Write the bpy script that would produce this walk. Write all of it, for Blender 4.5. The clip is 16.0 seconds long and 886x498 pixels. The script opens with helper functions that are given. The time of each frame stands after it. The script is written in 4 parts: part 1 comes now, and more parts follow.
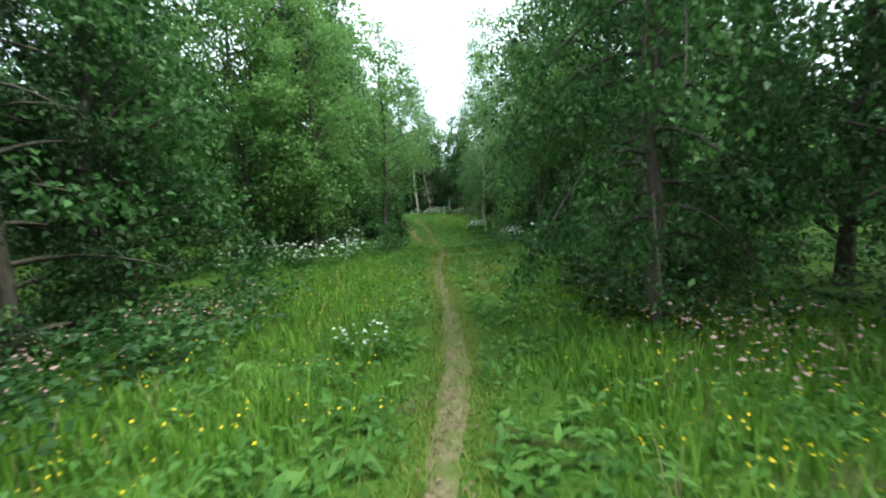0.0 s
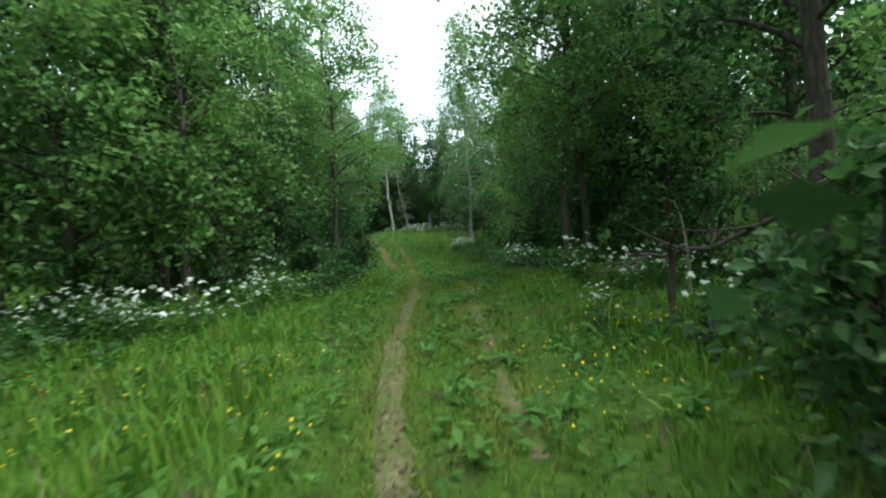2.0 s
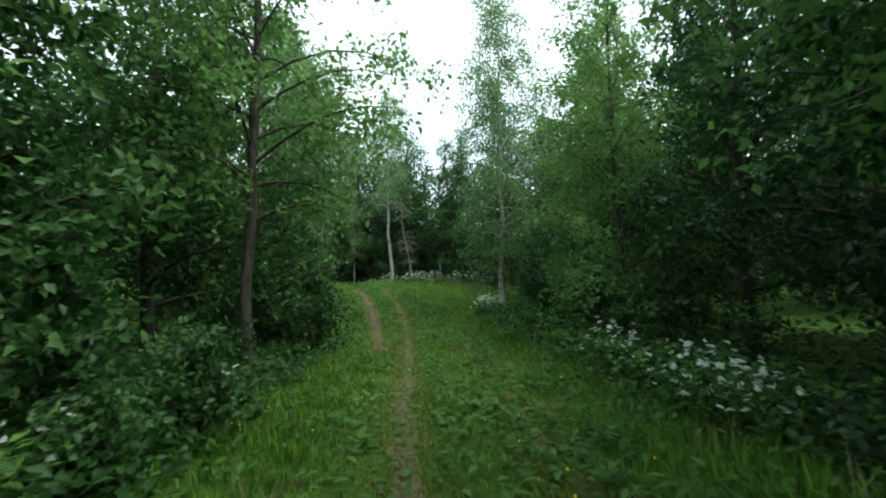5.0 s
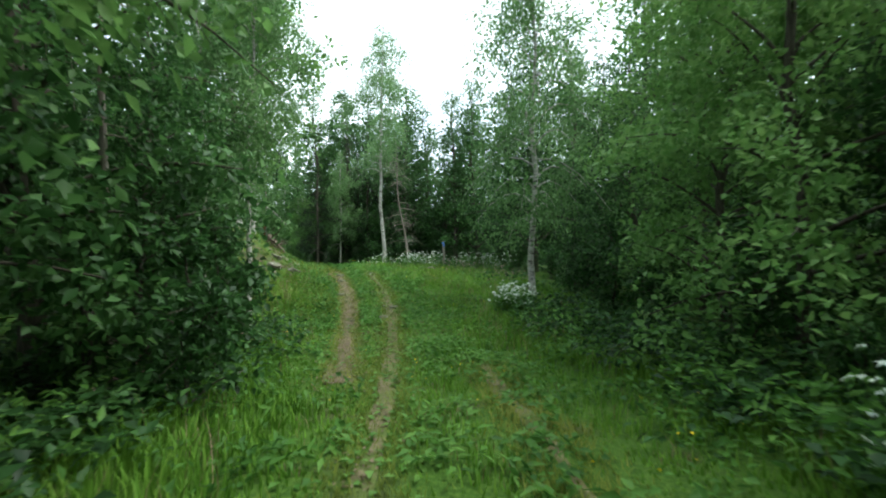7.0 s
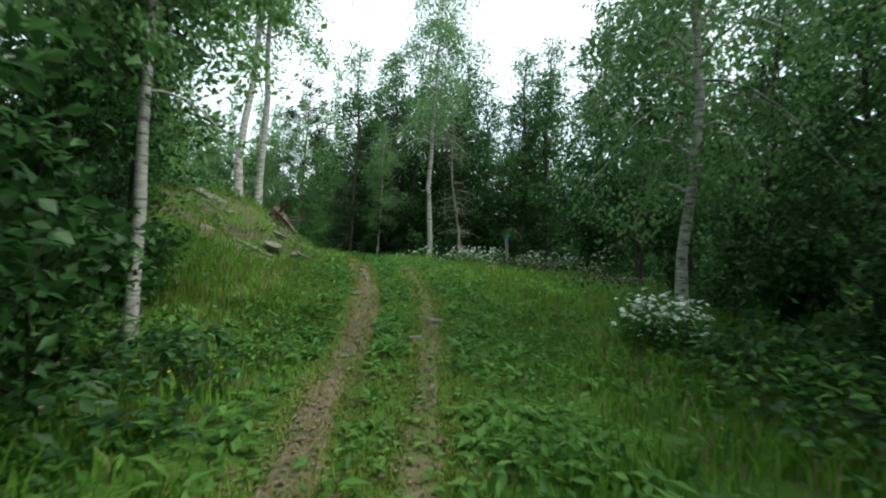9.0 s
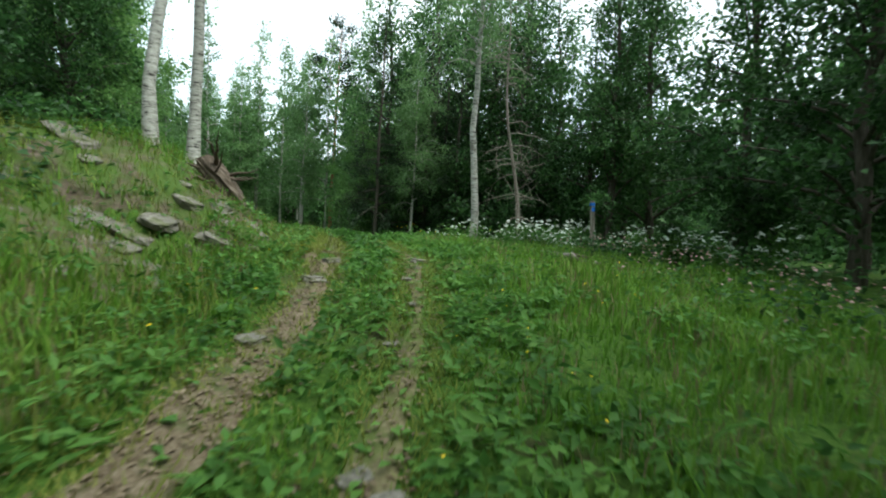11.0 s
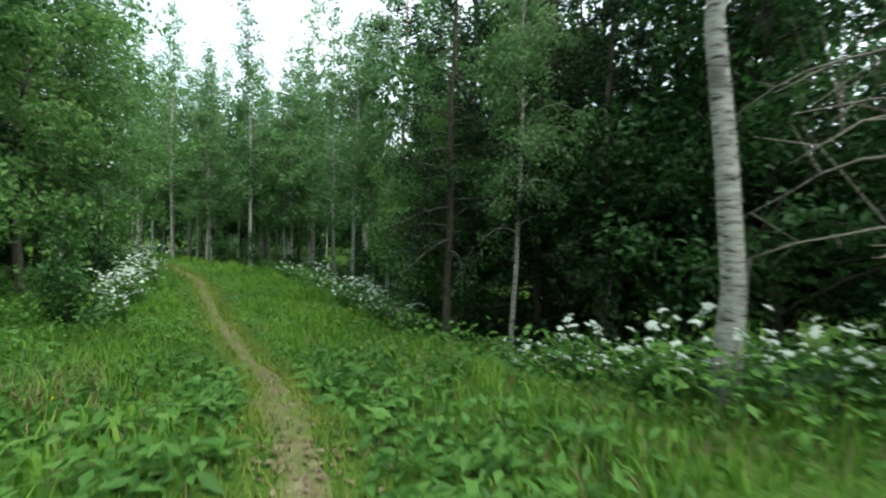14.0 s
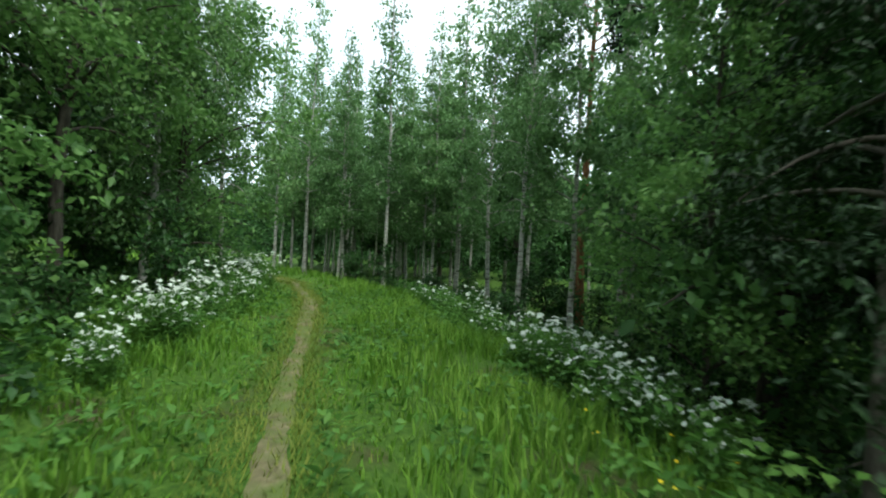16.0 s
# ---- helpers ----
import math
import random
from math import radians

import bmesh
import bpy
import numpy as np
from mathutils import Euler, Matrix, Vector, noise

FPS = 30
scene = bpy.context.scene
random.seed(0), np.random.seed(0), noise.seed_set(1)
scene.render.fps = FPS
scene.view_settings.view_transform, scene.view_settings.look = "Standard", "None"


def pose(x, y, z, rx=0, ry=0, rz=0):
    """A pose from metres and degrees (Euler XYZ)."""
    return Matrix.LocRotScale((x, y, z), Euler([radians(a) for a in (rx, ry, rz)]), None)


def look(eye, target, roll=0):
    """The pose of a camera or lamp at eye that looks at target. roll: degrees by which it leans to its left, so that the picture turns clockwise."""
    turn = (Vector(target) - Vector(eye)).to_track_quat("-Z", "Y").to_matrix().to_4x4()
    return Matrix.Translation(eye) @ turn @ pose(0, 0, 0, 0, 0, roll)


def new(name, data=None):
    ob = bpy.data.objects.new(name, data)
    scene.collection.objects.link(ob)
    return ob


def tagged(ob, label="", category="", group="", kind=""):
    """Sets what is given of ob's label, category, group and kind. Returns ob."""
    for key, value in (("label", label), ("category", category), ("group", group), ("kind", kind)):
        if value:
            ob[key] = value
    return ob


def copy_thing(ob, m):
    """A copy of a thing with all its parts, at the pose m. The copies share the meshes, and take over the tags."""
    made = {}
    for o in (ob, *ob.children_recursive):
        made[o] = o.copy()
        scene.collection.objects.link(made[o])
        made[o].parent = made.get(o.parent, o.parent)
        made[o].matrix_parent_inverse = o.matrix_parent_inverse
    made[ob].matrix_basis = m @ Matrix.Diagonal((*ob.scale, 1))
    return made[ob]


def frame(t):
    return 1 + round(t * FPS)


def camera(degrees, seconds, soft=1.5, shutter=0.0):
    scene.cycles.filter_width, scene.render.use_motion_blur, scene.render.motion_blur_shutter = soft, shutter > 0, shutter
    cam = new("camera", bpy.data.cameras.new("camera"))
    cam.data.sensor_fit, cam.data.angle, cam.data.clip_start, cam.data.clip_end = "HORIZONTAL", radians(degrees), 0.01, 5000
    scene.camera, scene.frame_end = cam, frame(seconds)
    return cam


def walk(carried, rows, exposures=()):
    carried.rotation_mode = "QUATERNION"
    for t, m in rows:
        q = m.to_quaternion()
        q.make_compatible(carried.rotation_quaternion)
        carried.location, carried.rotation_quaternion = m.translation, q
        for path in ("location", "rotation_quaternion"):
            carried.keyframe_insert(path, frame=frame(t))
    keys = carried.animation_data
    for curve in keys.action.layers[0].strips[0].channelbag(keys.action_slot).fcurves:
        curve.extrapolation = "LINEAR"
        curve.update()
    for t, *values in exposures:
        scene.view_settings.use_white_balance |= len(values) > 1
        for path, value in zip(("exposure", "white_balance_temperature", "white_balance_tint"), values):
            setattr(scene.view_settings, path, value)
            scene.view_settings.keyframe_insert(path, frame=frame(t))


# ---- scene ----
cam = camera(87.0, 16.0, soft=2.0, shutter=0.3)
PATH = [
    (0.0, 0.00, 0.64, 1.45, -0.3, -5.1, 2.9), (0.5, -0.02, 2.09, 1.35, -1.3, -4.4, 2.7),
    (1.0, 0.07, 3.54, 1.23, -1.5, -2.8, 4.4), (1.5, 0.14, 4.93, 1.21, -0.6, -5.2, 6.0),
    (2.0, 0.26, 6.28, 1.23, -2.4, -2.9, 4.7), (2.5, 0.36, 7.69, 1.23, -5.8, -0.5, 1.7),
    (3.0, 0.38, 9.12, 1.28, -3.3, -0.9, 0.3), (5.5, 0.19, 14.98, 1.31, -1.5, 3.5, 1.9),
    (6.0, 0.22, 16.22, 1.23, -3.5, 2.2, 2.6), (6.5, 0.22, 17.42, 1.19, -5.9, 2.3, 0.2),
    (7.0, 0.22, 18.70, 1.09, -1.4, 1.4, 0.7), (7.5, 0.14, 19.87, 1.02, -1.4, 2.1, -0.8),
    (8.0, 0.00, 21.05, 0.99, 2.1, 2.6, -1.3), (8.5, -0.07, 22.22, 0.85, 2.2, 2.4, -2.3),
    (9.0, -0.14, 23.47, 0.75, 4.4, 2.2, -3.1), (10.25, -0.19, 26.75, 0.84, 9.6, 0.1, -2.9), (11.5, -0.29, 30.00, 1.21, 15.1, -2.4, -2.4),
    (12.0, -0.68, 31.22, 1.34, 17.9, -1.9, -1.5), (12.5, -1.08, 32.47, 1.49, 18.8, -3.3, -2.3),
    (13.0, -1.48, 33.55, 1.74, 19.6, -6.2, -0.2), (13.5, -1.90, 34.67, 1.91, 18.9, -3.4, -0.4),
    (14.0, -2.47, 35.82, 2.00, 24.3, -2.5, -1.1), (14.5, -3.10, 36.83, 2.06, 32.8, -2.3, 0.3),
    (15.0, -3.98, 37.76, 1.88, 37.4, -2.3, -0.4), (15.5, -4.96, 38.67, 1.67, 39.7, 0.2, -1.6),
    (16.0, -5.96, 39.53, 1.58, 40.7, 0.2, -2.8)]
walk(cam, [(t, pose(x, y, z, 90 + p, r, w)) for t, x, y, z, w, p, r in PATH],
     exposures=[(t, stops, 6300, -4) for t, stops in (
         (0.0, 1.4), (1.0, 1.1), (2.0, 1.15), (3.0, 0.8), (5.5, 0.85), (7.0, 1.25), (9.0, 0.8), (11.5, 1.05), (12.0, 1.15), (12.5, 1.0), (13.0, 1.4),
         (14.0, 1.05), (15.0, 0.85), (16.0, 0.95))])

# ---- light: a white overcast evening sky ----
world = bpy.data.worlds.new("sky")
scene.world = world
world.use_nodes = True
wn, wl = world.node_tree.nodes, world.node_tree.links
wn.clear()
sky = wn.new("ShaderNodeTexSky")
sky.sky_type, sky.sun_disc = "NISHITA", False
sky.sun_elevation, sky.sun_rotation = radians(60), radians(104)
cloud = wn.new("ShaderNodeTexNoise")
cloud.inputs["Scale"].default_value = 2.5
cloud.inputs["Detail"].default_value = 5
ramp = wn.new("ShaderNodeValToRGB")
ramp.color_ramp.elements[0].position, ramp.color_ramp.elements[1].position = 0.35, 0.7
ramp.color_ramp.elements[0].color = (6.6, 7.3, 8.4, 1)
ramp.color_ramp.elements[1].color = (9.5, 9.8, 10.2, 1)
mix = wn.new("ShaderNodeMix")
mix.data_type = "RGBA"
mix.inputs["Factor"].default_value = 0.85
bg = wn.new("ShaderNodeBackground")
bg.inputs["Strength"].default_value = 0.12
wout = wn.new("ShaderNodeOutputWorld")
wl.new(cloud.outputs["Fac"], ramp.inputs["Fac"])
wl.new(sky.outputs["Color"], mix.inputs["A"])
wl.new(ramp.outputs["Color"], mix.inputs["B"])
wl.new(mix.outputs["Result"], bg.inputs["Color"])
wl.new(bg.outputs["Background"], wout.inputs["Surface"])
sun = new("sun", bpy.data.lights.new("sun", "SUN"))
sun.data.energy, sun.data.angle, sun.data.color = 2.4, radians(40), (1.0, 0.97, 0.92)
sun.matrix_world = look((17, 15.8, 30), (0, 20, 0))


# ---- materials ----
def material(name):
    m = bpy.data.materials.new(name)
    m.use_nodes = True
    m.node_tree.nodes.clear()
    return m, m.node_tree.nodes, m.node_tree.links


def ramp_node(n, stops):
    r = n.new("ShaderNodeValToRGB")
    while len(r.color_ramp.elements) < len(stops):
        r.color_ramp.elements.new(0.5)
    for e, (p, c) in zip(r.color_ramp.elements, stops):
        e.position, e.color = p, (*c, 1)
    return r


def leaf_material(name, dark, mid, light, see=0.45, rough=0.45, patch=0.6, spec=0.16):
    """Foliage: each leaf has its own green, and patches of the plant differ."""
    m, n, l = material(name)
    geo, tex, obj = n.new("ShaderNodeNewGeometry"), n.new("ShaderNodeTexNoise"), n.new("ShaderNodeObjectInfo")
    co = n.new("ShaderNodeTexCoord")
    tex.inputs["Scale"].default_value = patch
    tex.inputs["Detail"].default_value = 3
    l.new(co.outputs["Object"], tex.inputs["Vector"])
    a = n.new("ShaderNodeMath")
    a.operation = "MULTIPLY_ADD"
    a.inputs[1].default_value = 0.45
    l.new(geo.outputs["Random Per Island"], a.inputs[0])
    b = n.new("ShaderNodeMath")
    b.operation = "MULTIPLY_ADD"
    b.inputs[1].default_value = 0.9
    b.inputs[2].default_value = -0.3
    l.new(tex.outputs["Fac"], b.inputs[0])
    l.new(b.outputs[0], a.inputs[2])
    c = n.new("ShaderNodeMath")
    c.operation = "MULTIPLY_ADD"
    c.inputs[1].default_value = 0.25
    l.new(obj.outputs["Random"], c.inputs[0])
    l.new(a.outputs[0], c.inputs[2])
    r = ramp_node(n, [(0.1, dark), (0.5, mid), (0.95, light)])
    l.new(c.outputs[0], r.inputs["Fac"])
    p, tr, mx, out = (n.new("ShaderNodeBsdfPrincipled"), n.new("ShaderNodeBsdfTranslucent"), n.new("ShaderNodeMixShader"),
                      n.new("ShaderNodeOutputMaterial"))
    p.inputs["Roughness"].default_value = rough
    p.inputs["Specular IOR Level"].default_value = spec
    mx.inputs["Fac"].default_value = see
    l.new(r.outputs["Color"], p.inputs["Base Color"])
    l.new(r.outputs["Color"], tr.inputs["Color"])
    l.new(p.outputs["BSDF"], mx.inputs[1])
    l.new(tr.outputs["BSDF"], mx.inputs[2])
    l.new(mx.outputs["Shader"], out.inputs["Surface"])
    return m


def rough_material(name, stops, scale=(8, 8, 8), detail=8, rough=0.85, bump=0.5, second=None):
    """Bark, wood, stone and soil: a stretched noise through a colour ramp, with relief; second: (scale, colour, from, to) blotches."""
    m, n, l = material(name)
    co, mp, tex = n.new("ShaderNodeTexCoord"), n.new("ShaderNodeMapping"), n.new("ShaderNodeTexNoise")
    mp.inputs["Scale"].default_value = scale
    tex.inputs["Scale"].default_value, tex.inputs["Detail"].default_value = 1.0, detail
    tex.inputs["Roughness"].default_value = 0.65
    l.new(co.outputs["Object"], mp.inputs["Vector"])
    l.new(mp.outputs["Vector"], tex.inputs["Vector"])
    r = ramp_node(n, stops)
    l.new(tex.outputs["Fac"], r.inputs["Fac"])
    colour = r.outputs["Color"]
    if second:
        s2, c2, lo, hi = second
        t2, r2, mx = n.new("ShaderNodeTexNoise"), n.new("ShaderNodeMapRange"), n.new("ShaderNodeMix")
        t2.inputs["Scale"].default_value, t2.inputs["Detail"].default_value = s2, 5
        l.new(co.outputs["Object"], t2.inputs["Vector"])
        r2.inputs["From Min"].default_value, r2.inputs["From Max"].default_value = lo, hi
        l.new(t2.outputs["Fac"], r2.inputs["Value"])
        mx.data_type = "RGBA"
        l.new(r2.outputs["Result"], mx.inputs["Factor"])
        l.new(colour, mx.inputs["A"])
        mx.inputs["B"].default_value = (*c2, 1)
        colour = mx.outputs["Result"]
    p, bp, out = n.new("ShaderNodeBsdfPrincipled"), n.new("ShaderNodeBump"), n.new("ShaderNodeOutputMaterial")
    p.inputs["Roughness"].default_value = rough
    p.inputs["Specular IOR Level"].default_value = 0.12
    bp.inputs["Strength"].default_value, bp.inputs["Distance"].default_value = bump, 0.03
    l.new(colour, p.inputs["Base Color"])
    l.new(tex.outputs["Fac"], bp.inputs["Height"])
    l.new(bp.outputs["Normal"], p.inputs["Normal"])
    l.new(p.outputs["BSDF"], out.inputs["Surface"])
    return m


M_LEAF = leaf_material("leaf_green", (0.015, 0.038, 0.011), (0.047, 0.115, 0.032), (0.14, 0.27, 0.08), spec=0.26)
M_BRIGHT = leaf_material("leaf_bright", (0.068, 0.148, 0.042), (0.142, 0.275, 0.072), (0.25, 0.40, 0.13), see=0.5, spec=0.25)
M_BIRCH = leaf_material("leaf_birch", (0.064, 0.130, 0.046), (0.128, 0.240, 0.084), (0.225, 0.36, 0.14), see=0.4)
M_SPRUCE = leaf_material("needles_dark", (0.008, 0.022, 0.007), (0.018, 0.042, 0.013), (0.036, 0.072, 0.022), see=0.08)
M_HERB = leaf_material("herb_green", (0.038, 0.098, 0.020), (0.092, 0.205, 0.040), (0.175, 0.315, 0.07), patch=0.8)
M_GRASS = leaf_material("grass", (0.050, 0.118, 0.012), (0.112, 0.232, 0.026), (0.22, 0.345, 0.06), see=0.3, patch=0.45, rough=0.6)
M_STRAW = leaf_material("dry_grass", (0.13, 0.10, 0.06), (0.22, 0.17, 0.10), (0.32, 0.25, 0.16), see=0.2)
M_WHITE = leaf_material("white_flower", (0.36, 0.43, 0.36), (0.54, 0.60, 0.52), (0.70, 0.74, 0.67), see=0.3)
M_YELLOW = leaf_material("yellow_flower", (0.6, 0.42, 0.01), (0.75, 0.56, 0.02), (0.8, 0.65, 0.05), see=0.2)
M_PINK = leaf_material("pink_flower", (0.30, 0.17, 0.17), (0.42, 0.26, 0.26), (0.52, 0.37, 0.36), see=0.3)
M_BARK = rough_material("bark_grey", [(0.3, (0.03, 0.026, 0.02)), (0.55, (0.085, 0.075, 0.06)), (0.8, (0.16, 0.145, 0.12))], (22, 22, 5))
M_BIRCHBARK = rough_material("bark_birch", [(0.36, (0.035, 0.03, 0.028)), (0.45, (0.30, 0.29, 0.26)), (0.7, (0.52, 0.50, 0.46))],
                             (6, 6, 26), 6, 0.7, 0.4, (3.0, (0.16, 0.15, 0.13), 0.55, 0.72))
M_PINEBARK = rough_material("bark_pine", [(0.3, (0.10, 0.045, 0.026)), (0.55, (0.30, 0.14, 0.075)), (0.8, (0.42, 0.23, 0.13))], (18, 18, 6))
M_DEAD = rough_material("dead_wood", [(0.3, (0.09, 0.075, 0.06)), (0.55, (0.24, 0.21, 0.18)), (0.8, (0.38, 0.35, 0.31))], (40, 40, 4))
M_ROTTEN = rough_material("broken_wood", [(0.3, (0.03, 0.022, 0.016)), (0.55, (0.11, 0.085, 0.065)), (0.8, (0.24, 0.2, 0.165))], (6, 30, 30))
M_ROCK = rough_material("slate_rock", [(0.3, (0.075, 0.07, 0.06)), (0.55, (0.18, 0.165, 0.14)), (0.8, (0.31, 0.285, 0.25))], (9, 9, 22), second=(4, (0.10, 0.11, 0.05), 0.52, 0.66))
M_SOIL = rough_material("trodden_soil", [(0.3, (0.075, 0.065, 0.034)), (0.55, (0.155, 0.135, 0.072)), (0.8, (0.26, 0.225, 0.14))], (14, 14, 14), 10,
                        second=(3.0, (0.085, 0.115, 0.03), 0.44, 0.62))
M_EARTH = rough_material("broken_earth", [(0.3, (0.035, 0.026, 0.018)), (0.5, (0.095, 0.075, 0.052)), (0.75, (0.19, 0.16, 0.125))], (7, 7, 16), 10,
                         second=(2.2, (0.06, 0.10, 0.02), 0.40, 0.55), bump=0.9)
M_GROUND = rough_material("meadow_soil", [(0.3, (0.022, 0.050, 0.008)), (0.5, (0.050, 0.105, 0.014)), (0.62, (0.085, 0.145, 0.024)), (0.8, (0.13, 0.17, 0.04))], (24, 24, 24), 12,
                          second=(1.6, (0.06, 0.05, 0.026), 0.56, 0.75), bump=0.9)
M_TRODDEN = leaf_material("trodden_grass", (0.085, 0.12, 0.018), (0.15, 0.19, 0.030), (0.24, 0.25, 0.06), see=0.25, patch=1.2, rough=0.6)
M_LITTER = rough_material("leaf_litter_soil", [(0.3, (0.07, 0.05, 0.03)), (0.5, (0.15, 0.115, 0.075)), (0.75, (0.27, 0.22, 0.16))], (22, 22, 22), 12,
                          second=(4, (0.075, 0.10, 0.03), 0.52, 0.66), bump=0.8)
# backdrop foliage: the near-black greens stand in for shade deep in the wood
M_WOOD_SHADE = rough_material("thicket_shade", [(0.35, (0.008, 0.016, 0.006)), (0.5, (0.020, 0.045, 0.013)), (0.7, (0.055, 0.10, 0.03))], (2.2, 2.2, 1.6), 12, bump=1.0)
M_DRYLEAF = leaf_material("dry_leaf", (0.06, 0.04, 0.022), (0.14, 0.10, 0.06), (0.28, 0.22, 0.15), see=0.1)
M_BLUE = rough_material("blue_paint", [(0.3, (0.03, 0.14, 0.5)), (0.7, (0.05, 0.2, 0.62))], (20, 20, 20), rough=0.5, bump=0.1)


# ---- mesh tools ----
def mesh(name, verts, faces, mat, smooth=False):
    """A mesh from arrays: verts (n, 3), faces (m, 3 or 4), or a list of such face arrays."""
    groups = faces if isinstance(faces, list) else [faces]
    me = bpy.data.meshes.new(name)
    flat = np.concatenate([g.ravel() for g in groups]).astype(np.int32)
    sizes = np.concatenate([np.full(len(g), g.shape[1], np.int32) for g in groups])
    me.vertices.add(len(verts))
    me.vertices.foreach_set("co", np.asarray(verts, np.float32).ravel())
    me.loops.add(len(flat))
    me.loops.foreach_set("vertex_index", flat)
    me.polygons.add(len(sizes))
    me.polygons.foreach_set("loop_start", np.concatenate([[0], np.cumsum(sizes)[:-1]]).astype(np.int32))
    if smooth:
        me.polygons.foreach_set("use_smooth", np.ones(len(sizes), bool))
    me.update(calc_edges=True)
    me.materials.append(mat)
    return me


def part(name, me, parent, label=""):
    ob = new(name, me)
    ob.parent = parent
    return tagged(ob, label)


def tubes(lines, sides=6):
    """Tapered tubes along lines of (points, radii), as one set of arrays."""
    vs, fs, base = [], [], 0
    ang = np.linspace(0, 2 * np.pi, sides, endpoint=False)
    for pts, rad in lines:
        pts, rad = np.asarray(pts, float), np.asarray(rad, float)
        tan = np.gradient(pts, axis=0)
        tan /= np.linalg.norm(tan, axis=1)[:, None] + 1e-9
        ref = np.where(np.abs(tan[:, 2:3]) > 0.9, np.array([[1.0, 0, 0]]), np.array([[0, 0, 1.0]]))
        u = np.cross(tan, ref)
        u /= np.linalg.norm(u, axis=1)[:, None] + 1e-9
        w = np.cross(tan, u)
        ring = pts[:, None] + rad[:, None, None] * (np.cos(ang)[None, :, None] * u[:, None] + np.sin(ang)[None, :, None] * w[:, None])
        vs.append(ring.reshape(-1, 3))
        k = len(pts)
        i, j = np.meshgrid(np.arange(k - 1), np.arange(sides), indexing="ij")
        a, b = base + i * sides + j, base + i * sides + (j + 1) % sides
        fs.append(np.stack([a, b, b + sides, a + sides], -1).reshape(-1, 4))
        base += k * sides
    return np.concatenate(vs), np.concatenate(fs)


def unit(v):
    return v / (np.linalg.norm(v, axis=-1, keepdims=True) + 1e-9)


def leaves(rng, centre, length, width, lie=0.6, hang=0.0):
    """Diamond leaves folded along the rib, at the centres given. lie: how flat they lie; hang: how far the tips point down."""
    n = len(centre)
    up = unit(rng.normal(size=(n, 3)) * (1 - lie) + np.array([0, 0, lie]))
    axis = unit(np.cross(up, unit(rng.normal(size=(n, 3)))) + np.array([0, 0, -hang]))
    side = unit(np.cross(axis, up))
    L = (length * rng.uniform(0.65, 1.3, n))[:, None]
    W = (width * rng.uniform(0.7, 1.2, n))[:, None]
    lift = np.cross(side, axis) * W * 0.25
    v = np.stack([centre, centre + axis * L * 0.42 + side * W / 2 + lift, centre + axis * L, centre + axis * L * 0.42 - side * W / 2 + lift], 1)
    q = np.arange(4 * n).reshape(n, 4)
    f = np.concatenate([q[:, [0, 1, 2]], q[:, [0, 2, 3]]])
    return v.reshape(-1, 3), f


# ---- the lie of the land ----
LINE = np.array([(0, -60), (0, 0), (0.2, 6), (0.3, 12), (0.2, 18), (-0.1, 24), (-0.5, 30), (-1.9, 34.7), (-3.3, 36.8), (-6.2, 39.5),
                 (-10, 42.7), (-15, 46), (-20, 48), (-28, 48.6), (-45, 49), (-120, 50)], float)
SEG = np.diff(LINE, axis=0)
SEGLEN = np.hypot(SEG[:, 0], SEG[:, 1])
START = np.concatenate([[0], np.cumsum(SEGLEN)]) - 60.0


def along(xy):
    """Station along the walk's middle line and how far to its right, for points (n, 2)."""
    xy = np.atleast_2d(np.asarray(xy, float))
    best = np.full(len(xy), 1e9)
    st, lat = np.zeros(len(xy)), np.zeros(len(xy))
    for k in range(len(SEG)):
        d = SEG[k] / SEGLEN[k]
        rel = xy - LINE[k]
        s = np.clip(rel @ d, 0, SEGLEN[k])
        off = rel - s[:, None] * d
        dist = np.hypot(off[:, 0], off[:, 1])
        sign = np.where(rel @ np.array([d[1], -d[0]]) >= 0, 1, -1)
        m = dist < best
        best[m], st[m], lat[m] = dist[m], START[k] + s[m], (dist * sign)[m]
    return st, lat


def place_at(s, d):
    """The plan point at station s, d metres to the right of the middle line."""
    k = int(np.clip(np.searchsorted(START, s) - 1, 0, len(SEG) - 1))
    u = SEG[k] / SEGLEN[k]
    return LINE[k] + u * (s - START[k]) + d * np.array([u[1], -u[0]])


def smooth(x, a, b):
    t = np.clip((x - a) / (b - a), 0, 1)
    return t * t * (3 - 2 * t)


def bank_toe(y):
    """How far out the foot of the bank lies, as x at each y."""
    return np.interp(y, [20, 30, 31.5, 33, 34, 35, 36, 38], [-2.5, -2.6, -3.0, -3.9, -3.5, -3.6, -4.3, -6.0])


